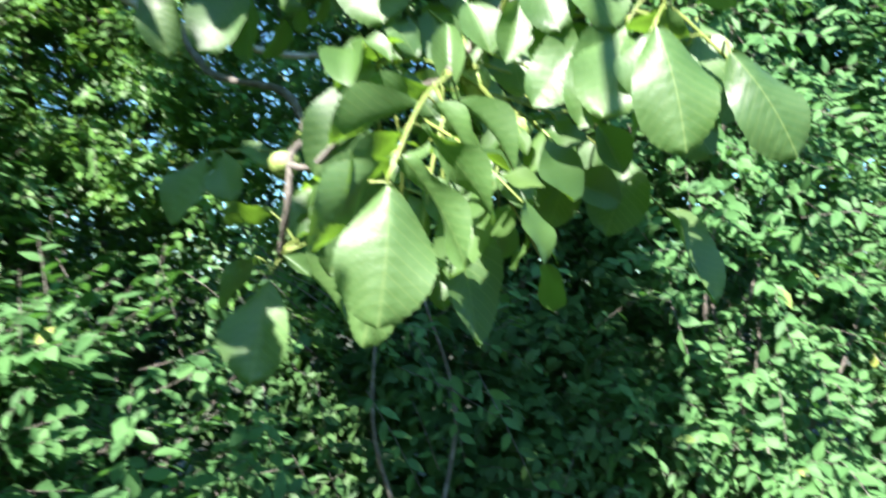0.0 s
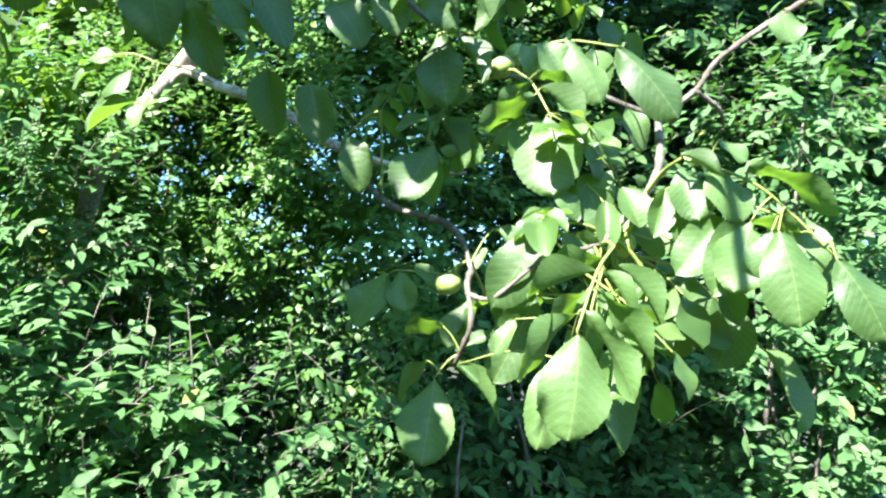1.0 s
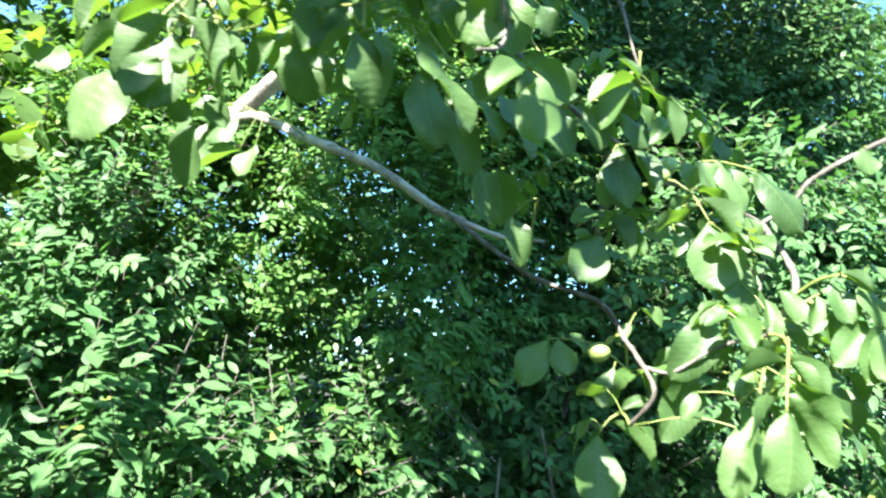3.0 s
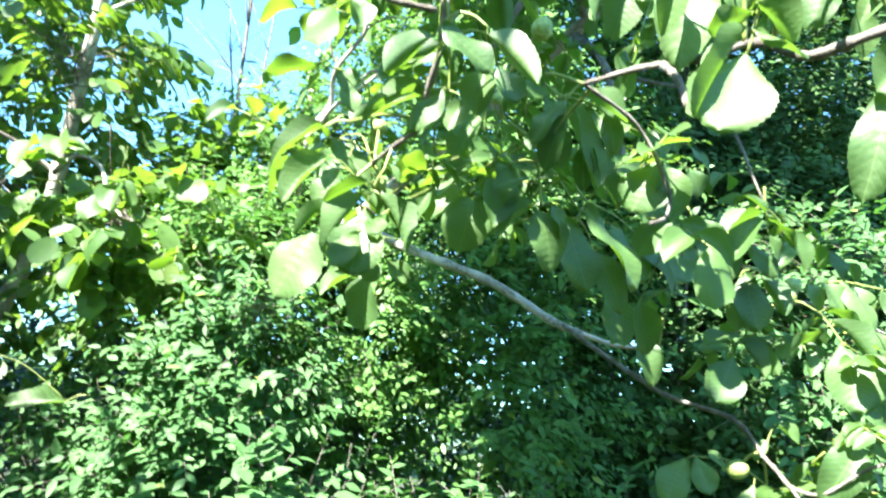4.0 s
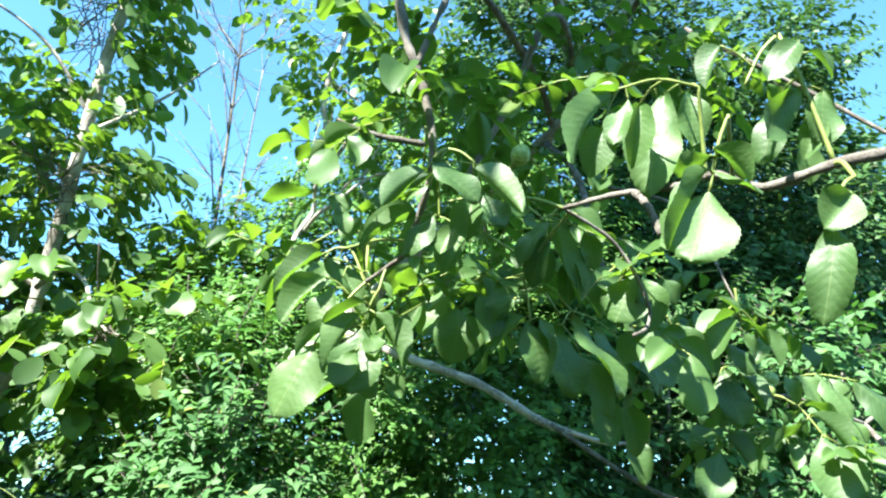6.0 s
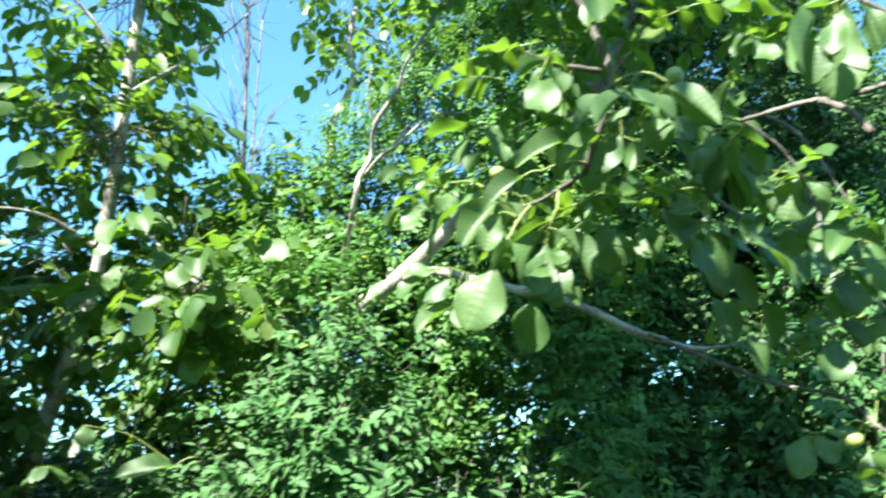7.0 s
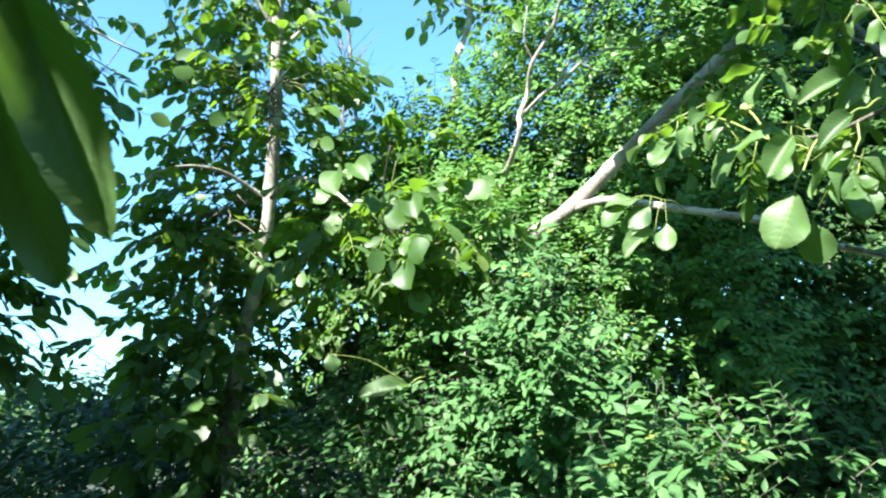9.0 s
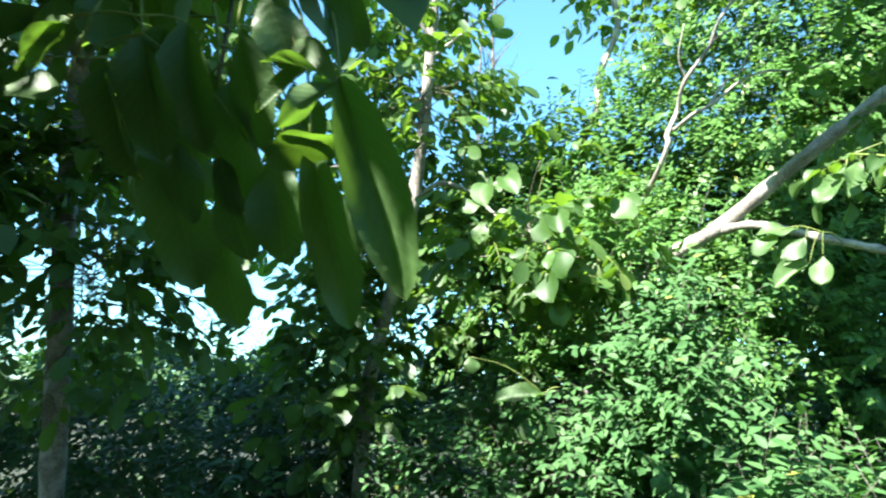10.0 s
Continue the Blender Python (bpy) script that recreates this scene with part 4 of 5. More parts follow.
leaflet(leaf, (-0.583, 0.019, 2.079), (-0.528, 0.021, 2.073), 0.025, -30)
leaflet(leaf, (-0.589, 0.012, 2.094), (-0.629, 0.013, 2.070), 0.029, 42)
leaflet(leaf, (-0.591, 0.017, 2.081), (-0.646, 0.022, 1.989), 0.049, 42)
leaf = leaf_stalk((-0.565, 0.079, 2.235), (-0.668, 0.067, 2.214))
leaflet(leaf, (-0.685, 0.086, 2.168), (-0.699, 0.085, 2.110), 0.044, 0)
leaflet(leaf, (-0.673, 0.070, 2.207), (-0.749, 0.074, 2.125), 0.052, 36)
leaflet(leaf, (-0.655, 0.072, 2.204), (-0.674, 0.072, 2.135), 0.033, 18)
leaflet(leaf, (-0.573, 0.170, 2.290), (-0.604, 0.168, 2.139), 0.075, 5)
leaflet(leaf, (-0.548, 0.152, 2.283), (-0.543, 0.152, 2.206), 0.045, -10)
leaflet(leaf, (-0.668, 0.068, 2.212), (-0.707, 0.066, 2.214), 0.023, 30)
leaflet(leaf, (-0.619, 0.142, 2.248), (-0.627, 0.141, 2.165), 0.039, 0)
leaf = leaf_stalk((-0.497, 0.006, 2.261), (-0.539, 0.016, 2.193))
leaflet(leaf, (-0.479, -0.003, 2.245), (-0.522, -0.003, 2.197), 0.038, 0)
leaflet(leaf, (-0.449, 0.019, 2.195), (-0.454, 0.019, 2.128), 0.044, 0)
leaflet(leaf, (-0.448, 0.032, 2.163), (-0.473, 0.032, 2.123), 0.031, 0)
leaflet(leaf, (-0.479, 0.018, 2.195), (-0.537, 0.022, 2.123), 0.043, 36)
leaflet(leaf, (-0.468, 0.002, 2.234), (-0.436, 0.003, 2.213), 0.036, -10)
leaflet(leaf, (-0.570, -0.001, 2.231), (-0.599, -0.001, 2.186), 0.031, 10)
leaflet(leaf, (-0.478, 0.066, 2.210), (-0.503, 0.065, 2.134), 0.037, 10)
leaflet(leaf, (-0.418, 0.130, 2.193), (-0.407, 0.130, 2.146), 0.034, 0)
leaf = leaf_stalk((-0.482, -0.053, 2.040), (-0.506, -0.059, 2.013))
leaflet(leaf, (-0.507, -0.049, 1.989), (-0.533, -0.053, 1.902), 0.041, 0)
leaflet(leaf, (-0.491, -0.060, 2.017), (-0.523, -0.062, 1.981), 0.041, 0)
leaf = leaf_stalk((-0.263, 0.694, 2.220), (-0.260, 0.699, 2.169))
leaflet(leaf, (-0.262, 0.699, 2.168), (-0.358, 0.699, 2.129), 0.048, 28)
leaflet(leaf, (-0.264, 0.703, 2.159), (-0.327, 0.698, 2.084), 0.053, 18)
leaflet(leaf, (-0.253, 0.701, 2.164), (-0.187, 0.705, 2.126), 0.035, -28)
leaflet(leaf, (-0.262, 0.699, 2.170), (-0.293, 0.683, 2.203), 0.022, 10)
leaflet(leaf, (-0.248, 0.714, 2.134), (-0.217, 0.713, 2.087), 0.031, -10)
leaf = leaf_stalk((-2.290, 1.682, 2.406), (-1.978, 1.729, 2.302))
leaflet(leaf, (-1.952, 1.732, 2.303), (-1.939, 1.717, 2.208), 0.089, 0)
leaflet(leaf, (-2.071, 1.731, 2.257), (-2.056, 1.716, 2.158), 0.080, 0)
leaflet(leaf, (-2.100, 1.744, 2.196), (-2.170, 1.721, 2.105), 0.057, 20)
leaflet(leaf, (-2.287, 1.661, 2.427), (-2.378, 1.650, 2.414), 0.077, 10)
leaflet(leaf, (-2.176, 1.698, 2.335), (-2.237, 1.681, 2.266), 0.080, 0)
leaflet(leaf, (-2.265, 1.679, 2.369), (-2.320, 1.655, 2.260), 0.081, 10)
leaflet(leaf, (-2.000, 1.718, 2.334), (-1.934, 1.716, 2.367), 0.068, -10)
leaflet(leaf, (-2.154, 1.673, 2.437), (-2.105, 1.665, 2.353), 0.077, -10)
leaf = leaf_stalk((-1.966, 1.769, 1.717), (-2.028, 1.753, 1.690))
leaflet(leaf, (-2.032, 1.754, 1.686), (-2.220, 1.731, 1.665), 0.090, 10)
leaflet(leaf, (-2.091, 1.773, 1.591), (-2.102, 1.754, 1.510), 0.072, 0)
leaflet(leaf, (-2.318, 1.686, 1.819), (-2.298, 1.676, 1.756), 0.063, 0)
leaf = leaf_stalk((-2.197, -0.447, 2.012), (-2.179, -0.452, 1.931))
leaflet(leaf, (-2.179, -0.452, 1.930), (-2.108, -0.415, 1.719), 0.050, 12)
leaflet(leaf, (-2.184, -0.451, 1.926), (-2.265, -0.450, 1.975), 0.038, 10)
leaflet(leaf, (-2.181, -0.451, 1.925), (-2.238, -0.466, 1.878), 0.024, 45)
leaflet(leaf, (-2.165, -0.437, 1.874), (-2.250, -0.444, 1.867), 0.044, 50)
leaf = leaf_stalk((-2.238, -0.423, 2.020), (-2.215, -0.423, 1.882))
leaflet(leaf, (-2.216, -0.423, 1.881), (-2.177, -0.374, 1.691), 0.044, -10)
leaflet(leaf, (-2.279, -0.371, 1.897), (-2.262, -0.338, 1.767), 0.053, 5)
leaf = leaf_stalk((-2.364, -0.384, 2.067), (-2.349, -0.380, 1.989))
leaflet(leaf, (-2.320, -0.375, 1.981), (-2.338, -0.338, 1.822), 0.066, 8)
leaflet(leaf, (-2.390, -0.365, 2.041), (-2.409, -0.327, 1.873), 0.079, 0)
leaflet(leaf, (-2.443, -0.320, 1.918), (-2.410, -0.276, 1.747), 0.070, -5)
leaflet(leaf, (-2.411, -0.231, 1.862), (-2.397, -0.193, 1.708), 0.063, 0)
leaflet(leaf, (-2.413, -0.397, 2.034), (-2.442, -0.369, 1.908), 0.064, 0)
leaflet(leaf, (-2.311, -0.338, 2.048), (-2.327, -0.322, 1.975), 0.051, 10)
leaflet(leaf, (-2.308, -0.260, 2.023), (-2.288, -0.232, 1.917), 0.049, -10)
leaf = leaf_stalk((0.003, 0.710, 1.715), (-0.022, 0.699, 1.586))
leaflet(leaf, (-0.023, 0.717, 1.658), (0.003, 0.694, 1.600), 0.031, -20)
leaflet(leaf, (-0.037, 0.718, 1.634), (-0.022, 0.696, 1.581), 0.030, 10)
leaflet(leaf, (-0.024, 0.699, 1.584), (0.016, 0.692, 1.559), 0.025, -25)
leaflet(leaf, (-0.008, 0.720, 1.561), (0.001, 0.701, 1.515), 0.026, 0)
leaflet(leaf, (-0.030, 0.750, 1.577), (-0.050, 0.729, 1.529), 0.028, 15)
leaflet(leaf, (-0.109, 0.727, 1.641), (-0.138, 0.710, 1.599), 0.029, 20)
leaflet(leaf, (-0.185, 0.800, 1.572), (-0.151, 0.790, 1.549), 0.020, -10)
leaflet(leaf, (-0.014, 0.726, 1.689), (-0.049, 0.711, 1.639), 0.039, 25)
leaflet(leaf, (0.010, 0.746, 1.674), (0.004, 0.723, 1.617), 0.029, -15)
leaf = leaf_stalk((0.042, 0.769, 1.741), (0.121, 0.754, 1.725))
leaflet(leaf, (0.028, 0.755, 1.719), (0.074, 0.750, 1.705), 0.030, -35)
leaflet(leaf, (0.064, 0.815, 1.712), (0.075, 0.790, 1.649), 0.033, 0)
leaflet(leaf, (0.116, 0.806, 1.691), (0.093, 0.778, 1.621), 0.041, 0)
leaflet(leaf, (0.146, 0.825, 1.708), (0.125, 0.800, 1.644), 0.047, 5)
leaflet(leaf, (0.191, 0.844, 1.725), (0.177, 0.816, 1.652), 0.048, 0)
leaflet(leaf, (0.143, 0.777, 1.654), (0.201, 0.769, 1.634), 0.047, 20)
leaflet(leaf, (0.022, 0.751, 1.812), (0.036, 0.721, 1.729), 0.041, -8)
leaflet(leaf, (0.072, 0.751, 1.812), (0.084, 0.726, 1.743), 0.052, 0)
leaflet(leaf, (-0.015, 0.780, 1.848), (0.004, 0.756, 1.782), 0.051, 0)
leaflet(leaf, (-0.042, 0.793, 1.773), (-0.093, 0.785, 1.745), 0.048, 35)
leaflet(leaf, (0.010, 0.773, 1.755), (-0.053, 0.773, 1.755), 0.045, 45)
leaf = leaf_stalk((0.118, 0.667, 1.799), (0.239, 0.652, 1.777))
leaflet(leaf, (0.163, 0.652, 1.788), (0.122, 0.615, 1.690), 0.060, 4)
leaflet(leaf, (0.207, 0.653, 1.772), (0.207, 0.624, 1.695), 0.056, 0)
leaflet(leaf, (0.253, 0.682, 1.804), (0.237, 0.647, 1.711), 0.061, -4)
leaflet(leaf, (0.226, 0.714, 1.728), (0.276, 0.694, 1.676), 0.057, 10)
leaflet(leaf, (0.125, 0.701, 1.806), (0.098, 0.680, 1.747), 0.047, 12)
leaflet(leaf, (0.308, 0.713, 1.769), (0.287, 0.694, 1.703), 0.041, -30)
leaf = leaf_stalk((-2.397, -0.483, 2.061), (-2.382, -0.476, 1.975))
leaflet(leaf, (-2.382, -0.476, 1.975), (-2.376, -0.447, 1.850), 0.054, 10)
leaflet(leaf, (-2.348, -0.455, 1.998), (-2.339, -0.424, 1.870), 0.050, -10)
leaflet(leaf, (-2.442, -0.432, 1.963), (-2.439, -0.405, 1.847), 0.040, 20)
leaflet(leaf, (-2.305, -0.430, 2.011), (-2.296, -0.398, 1.879), 0.047, 5)
leaflet(leaf, (-2.351, -0.347, 1.890), (-2.333, -0.317, 1.772), 0.042, 0)
leaflet(leaf, (-2.409, -0.363, 1.912), (-2.394, -0.337, 1.814), 0.041, 10)
leaflet(leaf, (-2.455, -0.491, 1.985), (-2.516, -0.475, 1.960), 0.030, 30)
leaflet(leaf, (-2.534, -0.396, 1.964), (-2.595, -0.384, 1.953), 0.033, 25)
leaflet(leaf, (-2.502, -0.461, 2.044), (-2.521, -0.449, 1.978), 0.052, 0)
leaflet(leaf, (-2.208, -0.459, 2.032), (-2.182, -0.436, 1.951), 0.028, -20)
leaflet(leaf, (-2.196, -0.414, 2.068), (-2.182, -0.394, 1.995), 0.028, 10)
leaflet(leaf, (-2.352, -0.438, 2.056), (-2.375, -0.426, 1.985), 0.053, 10)
leaflet(leaf, (-2.466, -0.455, 2.045), (-2.447, -0.438, 1.986), 0.048, -10)
leaflet(leaf, (-2.300, -0.336, 1.879), (-2.285, -0.313, 1.791), 0.043, 10)
leaf = leaf_stalk((-0.894, 0.308, 2.290), (-0.880, 0.325, 2.243))
leaflet(leaf, (-0.888, 0.315, 2.240), (-0.810, 0.313, 2.191), 0.060, 3)
leaflet(leaf, (-0.816, 0.316, 2.242), (-0.734, 0.317, 2.182), 0.042, 42)
leaflet(leaf, (-0.893, 0.328, 2.204), (-0.939, 0.314, 2.182), 0.034, 8)
leaflet(leaf, (-0.888, 0.321, 2.224), (-0.980, 0.318, 2.169), 0.042, 45)
leaf = leaf_stalk((-0.879, 0.334, 2.219), (-0.873, 0.352, 2.167))
leaflet(leaf, (-0.910, 0.344, 2.158), (-0.996, 0.334, 2.122), 0.040, -6)
leaflet(leaf, (-0.880, 0.342, 2.165), (-0.929, 0.342, 2.105), 0.050, 5)
leaflet(leaf, (-0.847, 0.348, 2.151), (-0.869, 0.343, 2.103), 0.036, 0)
leaf = leaf_stalk((-1.011, 0.370, 2.111), (-1.045, 0.373, 2.101))
leaflet(leaf, (-1.046, 0.364, 2.095), (-1.121, 0.358, 2.049), 0.044, 6)
leaf = leaf_stalk((-0.684, 0.345, 2.197), (-0.704, 0.353, 2.172))
leaflet(leaf, (-0.707, 0.344, 2.167), (-0.758, 0.343, 2.110), 0.036, -5)
leaflet(leaf, (-0.706, 0.352, 2.145), (-0.736, 0.356, 2.074), 0.042, 4)
leaf = leaf_stalk((-1.130, 1.050, 2.400), (-1.155, 1.005, 2.352))
leaflet(leaf, (-1.161, 1.002, 2.344), (-1.258, 0.955, 2.215), 0.070, 4)
leaflet(leaf, (-1.120, 1.010, 2.360), (-1.165, 0.950, 2.250), 0.064, -5)
leaf = leaf_stalk((-2.425, -0.470, 2.045), (-2.430, -0.490, 1.990))
leaflet(leaf, (-2.455, -0.492, 1.988), (-2.520, -0.490, 1.945), 0.034, 8)
leaflet(leaf, (-2.478, -0.452, 1.925), (-2.540, -0.460, 1.928), 0.042, -6)
leaf = leaf_stalk((-2.300, -0.470, 2.060), (-2.262, -0.455, 2.030))
leaflet(leaf, (-2.262, -0.462, 2.025), (-2.228, -0.440, 1.950), 0.046, 6)
leaflet(leaf, (-2.222, -0.436, 1.946), (-2.270, -0.440, 1.905), 0.020, -8)


def grow_leaves(tree, at):
    """Builds every pinnate leaf: its stalk with the short stalks of the leaflets, and each leaflet."""
    reseed(31)
    origin = Vector(at)
    limbs = np.vstack(BOUGHS)
    for start, end, blades in LEAVES:
        bow = (start + end) / 2 + np.array([0, 0, 0.12 * np.linalg.norm(end - start)])
        line = smooth_line([start, bow, end], 6)
        near = limbs[np.argmin(np.linalg.norm(limbs - start, axis=1))]
        reach = np.linalg.norm(near - start)
        if 0.02 < reach < 0.5:
            mid = (near + start) / 2 + np.array([0, 0, 0.08 * reach])
            line = np.vstack([smooth_line([near, mid, start], 6)[:-1], line])
        tubes = [(line - at, 0.0030, 0.0016, 6)]
        for base, tip, width, turn in blades:
            b = np.array(base)
            k = line[np.argmin(np.linalg.norm(line - b, axis=1))]
            m = (b + k) / 2 + np.array([0, 0, 0.1 * np.linalg.norm(b - k)])
            tubes.append((smooth_line([k, m, b], 4) - at, 0.0017, 0.0011, 5))
        stalk = part("leaf_stalk", joined_tubes("leaf_stalk", tubes, STALK), tree)
        for base, tip, width, turn in blades:
            along = tip - base
            length = along.length
            y = along.normalized()
            if base.x < -2.05 and base.y < -0.15:
                width *= 1.2
            hanging = y.z < -0.85
            face = Vector((0.0, 0.27, 0.95)) if abs(turn) >= 32 and not hanging else Vector((-0.05, -0.80, 0.60))
            lean = turn if abs(turn) < 32 else turn * (1.55 if hanging else 0.2)
            z = (face - y * face.dot(y)).normalized()
            z = Matrix.Rotation(radians(lean + float(RNG.normal(0, 11))), 3, y) @ z
            x = y.cross(z)
            turnm = Matrix((x, y, z)).transposed().to_4x4()
            pick = int(RNG.integers(len(SHEETS)))
            if abs(turn) < 6 and width > 0.05:
                pick = (1, 3, 5, 6, 8)[pick % 5]
            ob = part("leaflet", SHEETS[pick], stalk)
            ob.matrix_basis = Matrix.Translation(base - origin) @ turnm @ Matrix.Diagonal((width, length, length, 1))


grow_leaves(walnut, WB)


def nut_mesh():
    """A green walnut husk: slightly longer than wide, with a small scar at its end."""
    verts, faces, rings, sides = [], [], 10, 14
    for j in range(rings + 1):
        a = math.pi * j / rings
        for i in range(sides):
            b = 2 * math.pi * i / sides
            r = math.sin(a) * (1 + 0.025 * math.sin(2 * b + 3 * a) + 0.02 * math.sin(5 * b))
            z = math.cos(a) * 1.14 - (0.12 * math.exp(-((a - math.pi) / 0.25) ** 2)) * -1
            verts.append((r * math.cos(b), r * math.sin(b), z))
    for j in range(rings):
        for i in range(sides):
            faces.append((j * sides + i, (j + 1) * sides + i, (j + 1) * sides + (i + 1) % sides, j * sides + (i + 1) % sides))
    return mesh_of("walnut", verts, faces, HUSK)


NUT = nut_mesh()


def nut(at, radius, rx=0, ry=0):
    ob = part("walnut", NUT, walnut, "green unripe walnut in its husk")
    ob.matrix_basis = Matrix.Translation(Vector(at) - Vector(WB)) @ pose(0, 0, 0, rx, ry, 0) @ Matrix.Diagonal((radius, radius, radius, 1))
    limbs = np.vstack(BOUGHS)
    p = np.array(at)
    near = limbs[np.argmin(np.linalg.norm(limbs - p, axis=1))]
    v, f = tube(smooth_line([near, (near + p) / 2 + [0, 0, 0.01], p], 5) - np.array(WB), 0.003, 0.0035, 6)
    part("nut_stalk", mesh_of("nut_stalk", v, f, STALK), walnut)


nut((-0.150, 0.85, 2.05), 0.0185, 20, 60)
nut((-0.128, 0.87, 2.08), 0.0185, -20, 40)
nut((-0.215, 0.94, 1.70), 0.020, 10, 70)
nut((0.035, 0.74, 1.755), 0.0165, 30, 20)
nut((0.078, 0.74, 1.70), 0.016, 0, 40)
nut((-0.74, 0.42, 2.33), 0.0175, 10, 10)
nut((-1.03, 0.82, 2.32), 0.017, 0, 80)
nut((-0.998, 0.70, 2.145), 0.015, 0, 30)
nut((-1.04, 0.69, 2.15), 0.015, 40, 30)
nut((-0.80, 0.44, 2.21), 0.009, 0, 0)

# unseen crown lobes, added on the sun's path to shade the hollow thicket
crown(walnut, WB, [((-1.22, 0.30, 3.65), (0.38, 0.28, 0.10)), ((-0.95, 0.78, 3.68), (0.5, 0.33, 0.10)), ((-1.38, 0.78, 3.75), (0.30, 0.28, 0.10)), ((-1.48, 0.69, 4.38), (0.26, 0.24, 0.10)), ((-1.88, 0.55, 4.7), (0.36, 0.3, 0.12)), ((-0.95, -0.08, 3.65), (0.2, 0.16, 0.08)), ((-0.88, 0.82, 4.5), (0.22, 0.42, 0.10)), ((0.15, 1.9, 5.4), (0.65, 0.55, 0.12)), ((-1.2, -0.02, 3.7), (0.42, 0.14, 0.07)), ((-0.65, 2.0, 4.95), (0.5, 0.4, 0.10))], 1660, length=0.14, leaf_size=0.115, seed=5.0, cut=-0.9, droop=0.4, detail=1)
# small unseen lobe and its limb, added to shade a few hanging leaflets
crown(walnut, WB, [((-1.43, -0.60, 3.6), (0.10, 0.05, 0.03))], 13, length=0.08, leaf_size=0.10, seed=6.5, cut=-0.9, droop=0.4)
limb(walnut, WB, [(-1.35, 0.3, 3.7), (-1.4, -0.2, 3.7), (-1.43, -0.6, 3.64)], 0.006, 0.003)


def fill(lobes, count, seed, leaf_size=0.10, pairs=3, face=(0.0, -0.9, 0.3), tree=walnut, at=WB, width=0.62):
    """Further pinnate leaves within the hanging sprays, joined."""
    reseed(seed + 200)
    o, d = in_lobes(lobes, count, 0.9)
    b, w, n, s, stems = sprays(o, d, pairs, 0.17, leaf_size, 1.2)
    n = n + np.array(face)
    way = unit(w)
    side = unit(np.cross(way, n))
    nor = np.cross(side, way)
    kind = RNG.integers(0, len(SIMPLE_SHEETS), len(b))
    every = []
    for src in SIMPLE_SHEETS:
        tv = np.empty(len(src.vertices) * 3)
        src.vertices.foreach_get("co", tv)
        every.append(tv.reshape(-1, 3) * np.array([width, 1, 1]))
    tv = np.array(every)[kind]
    quads = np.array([p.vertices[:] for p in SIMPLE_SHEETS[0].polygons])
    v = b[:, None] + s[:, None, None] * (tv[..., :1] * side[:, None] + tv[..., 1:2] * way[:, None] + tv[..., 2:] * nor[:, None])
    f = (quads[None] + tv.shape[1] * np.arange(len(b))[:, None, None]).reshape(-1, 4)
    me = mesh_of("spray", v.reshape(-1, 3) - np.array(at), [tuple(q) for q in f.tolist()], WALNUT_CROWN)
    part("spray", me, tree)["kind"] = "stuff"
    part("stalk_growth", joined_tubes("stalk_growth", [(l - np.array(at), r0, r1, q) for l, r0, r1, q in stems], STALK), tree)["kind"] = "stuff"


fill([((0.02, 0.86, 1.82), (0.14, 0.05, 0.15)), ((-0.06, 1.0, 2.0), (0.12, 0.05, 0.09)), ((0.0, 0.78, 1.70), (0.12, 0.05, 0.09))], 22, 1, 0.06)
fill([((-0.80, 0.62, 2.17), (0.20, 0.08, 0.12)), ((-0.63, 0.55, 2.06), (0.14, 0.06, 0.08)), ((-1.02, 0.70, 2.16), (0.10, 0.06, 0.08))], 13, 2, 0.066)
fill([((-0.92, 0.55, 2.50), (0.18, 0.12, 0.12)), ((-0.72, 0.60, 2.58), (0.22, 0.12, 0.14)), ((-0.90, 0.45, 2.42), (0.22, 0.08, 0.10))], 25, 3, 0.066, face=(0.0, 0.15, 0.9))
fill([((-0.28, 1.0, 2.12), (0.12, 0.06, 0.08)), ((-0.15, 0.95, 2.32), (0.15, 0.1, 0.1))], 8, 4, 0.07)
fill([((-2.50, -0.20, 2.07), (0.14, 0.08, 0.10)), ((-2.75, -0.10, 2.08), (0.16, 0.1, 0.14)), ((-2.38, -0.28, 2.14), (0.10, 0.06, 0.06))], 11, 5, 0.085)

fill([((-1.07, 0.85, 2.36), (0.10, 0.07, 0.09)), ((-0.89, 0.83, 2.50), (0.13, 0.08, 0.10)), ((-0.71, 0.77, 2.39), (0.13, 0.08, 0.12))], 18, 6, 0.062, face=(0.0, 0.1, 0.8))

fill([((-0.92, 1.55, 2.72), (0.15, 0.09, 0.12)), ((-0.70, 1.38, 2.92), (0.15, 0.09, 0.12))], 18, 7, 0.066, face=(0.0, 0.1, 0.8))

fill([((-0.65, 1.18, 3.19), (0.15, 0.12, 0.12)), ((-0.41, 1.21, 3.15), (0.15, 0.12, 0.12)), ((-0.23, 1.04, 3.05), (0.15, 0.12, 0.12)), ((-0.94, 1.25, 3.26), (0.15, 0.12, 0.12)), ((0.01, 1.18, 3.24), (0.15, 0.12, 0.12))], 46, 8, 0.07, face=(0.0, 0.1, 0.8))

fill([((-0.84, 1.48, 2.72), (0.14, 0.08, 0.12)), ((-0.66, 1.35, 2.84), (0.14, 0.08, 0.10))], 11, 9, 0.07, face=(0.0, -0.3, 0.7))

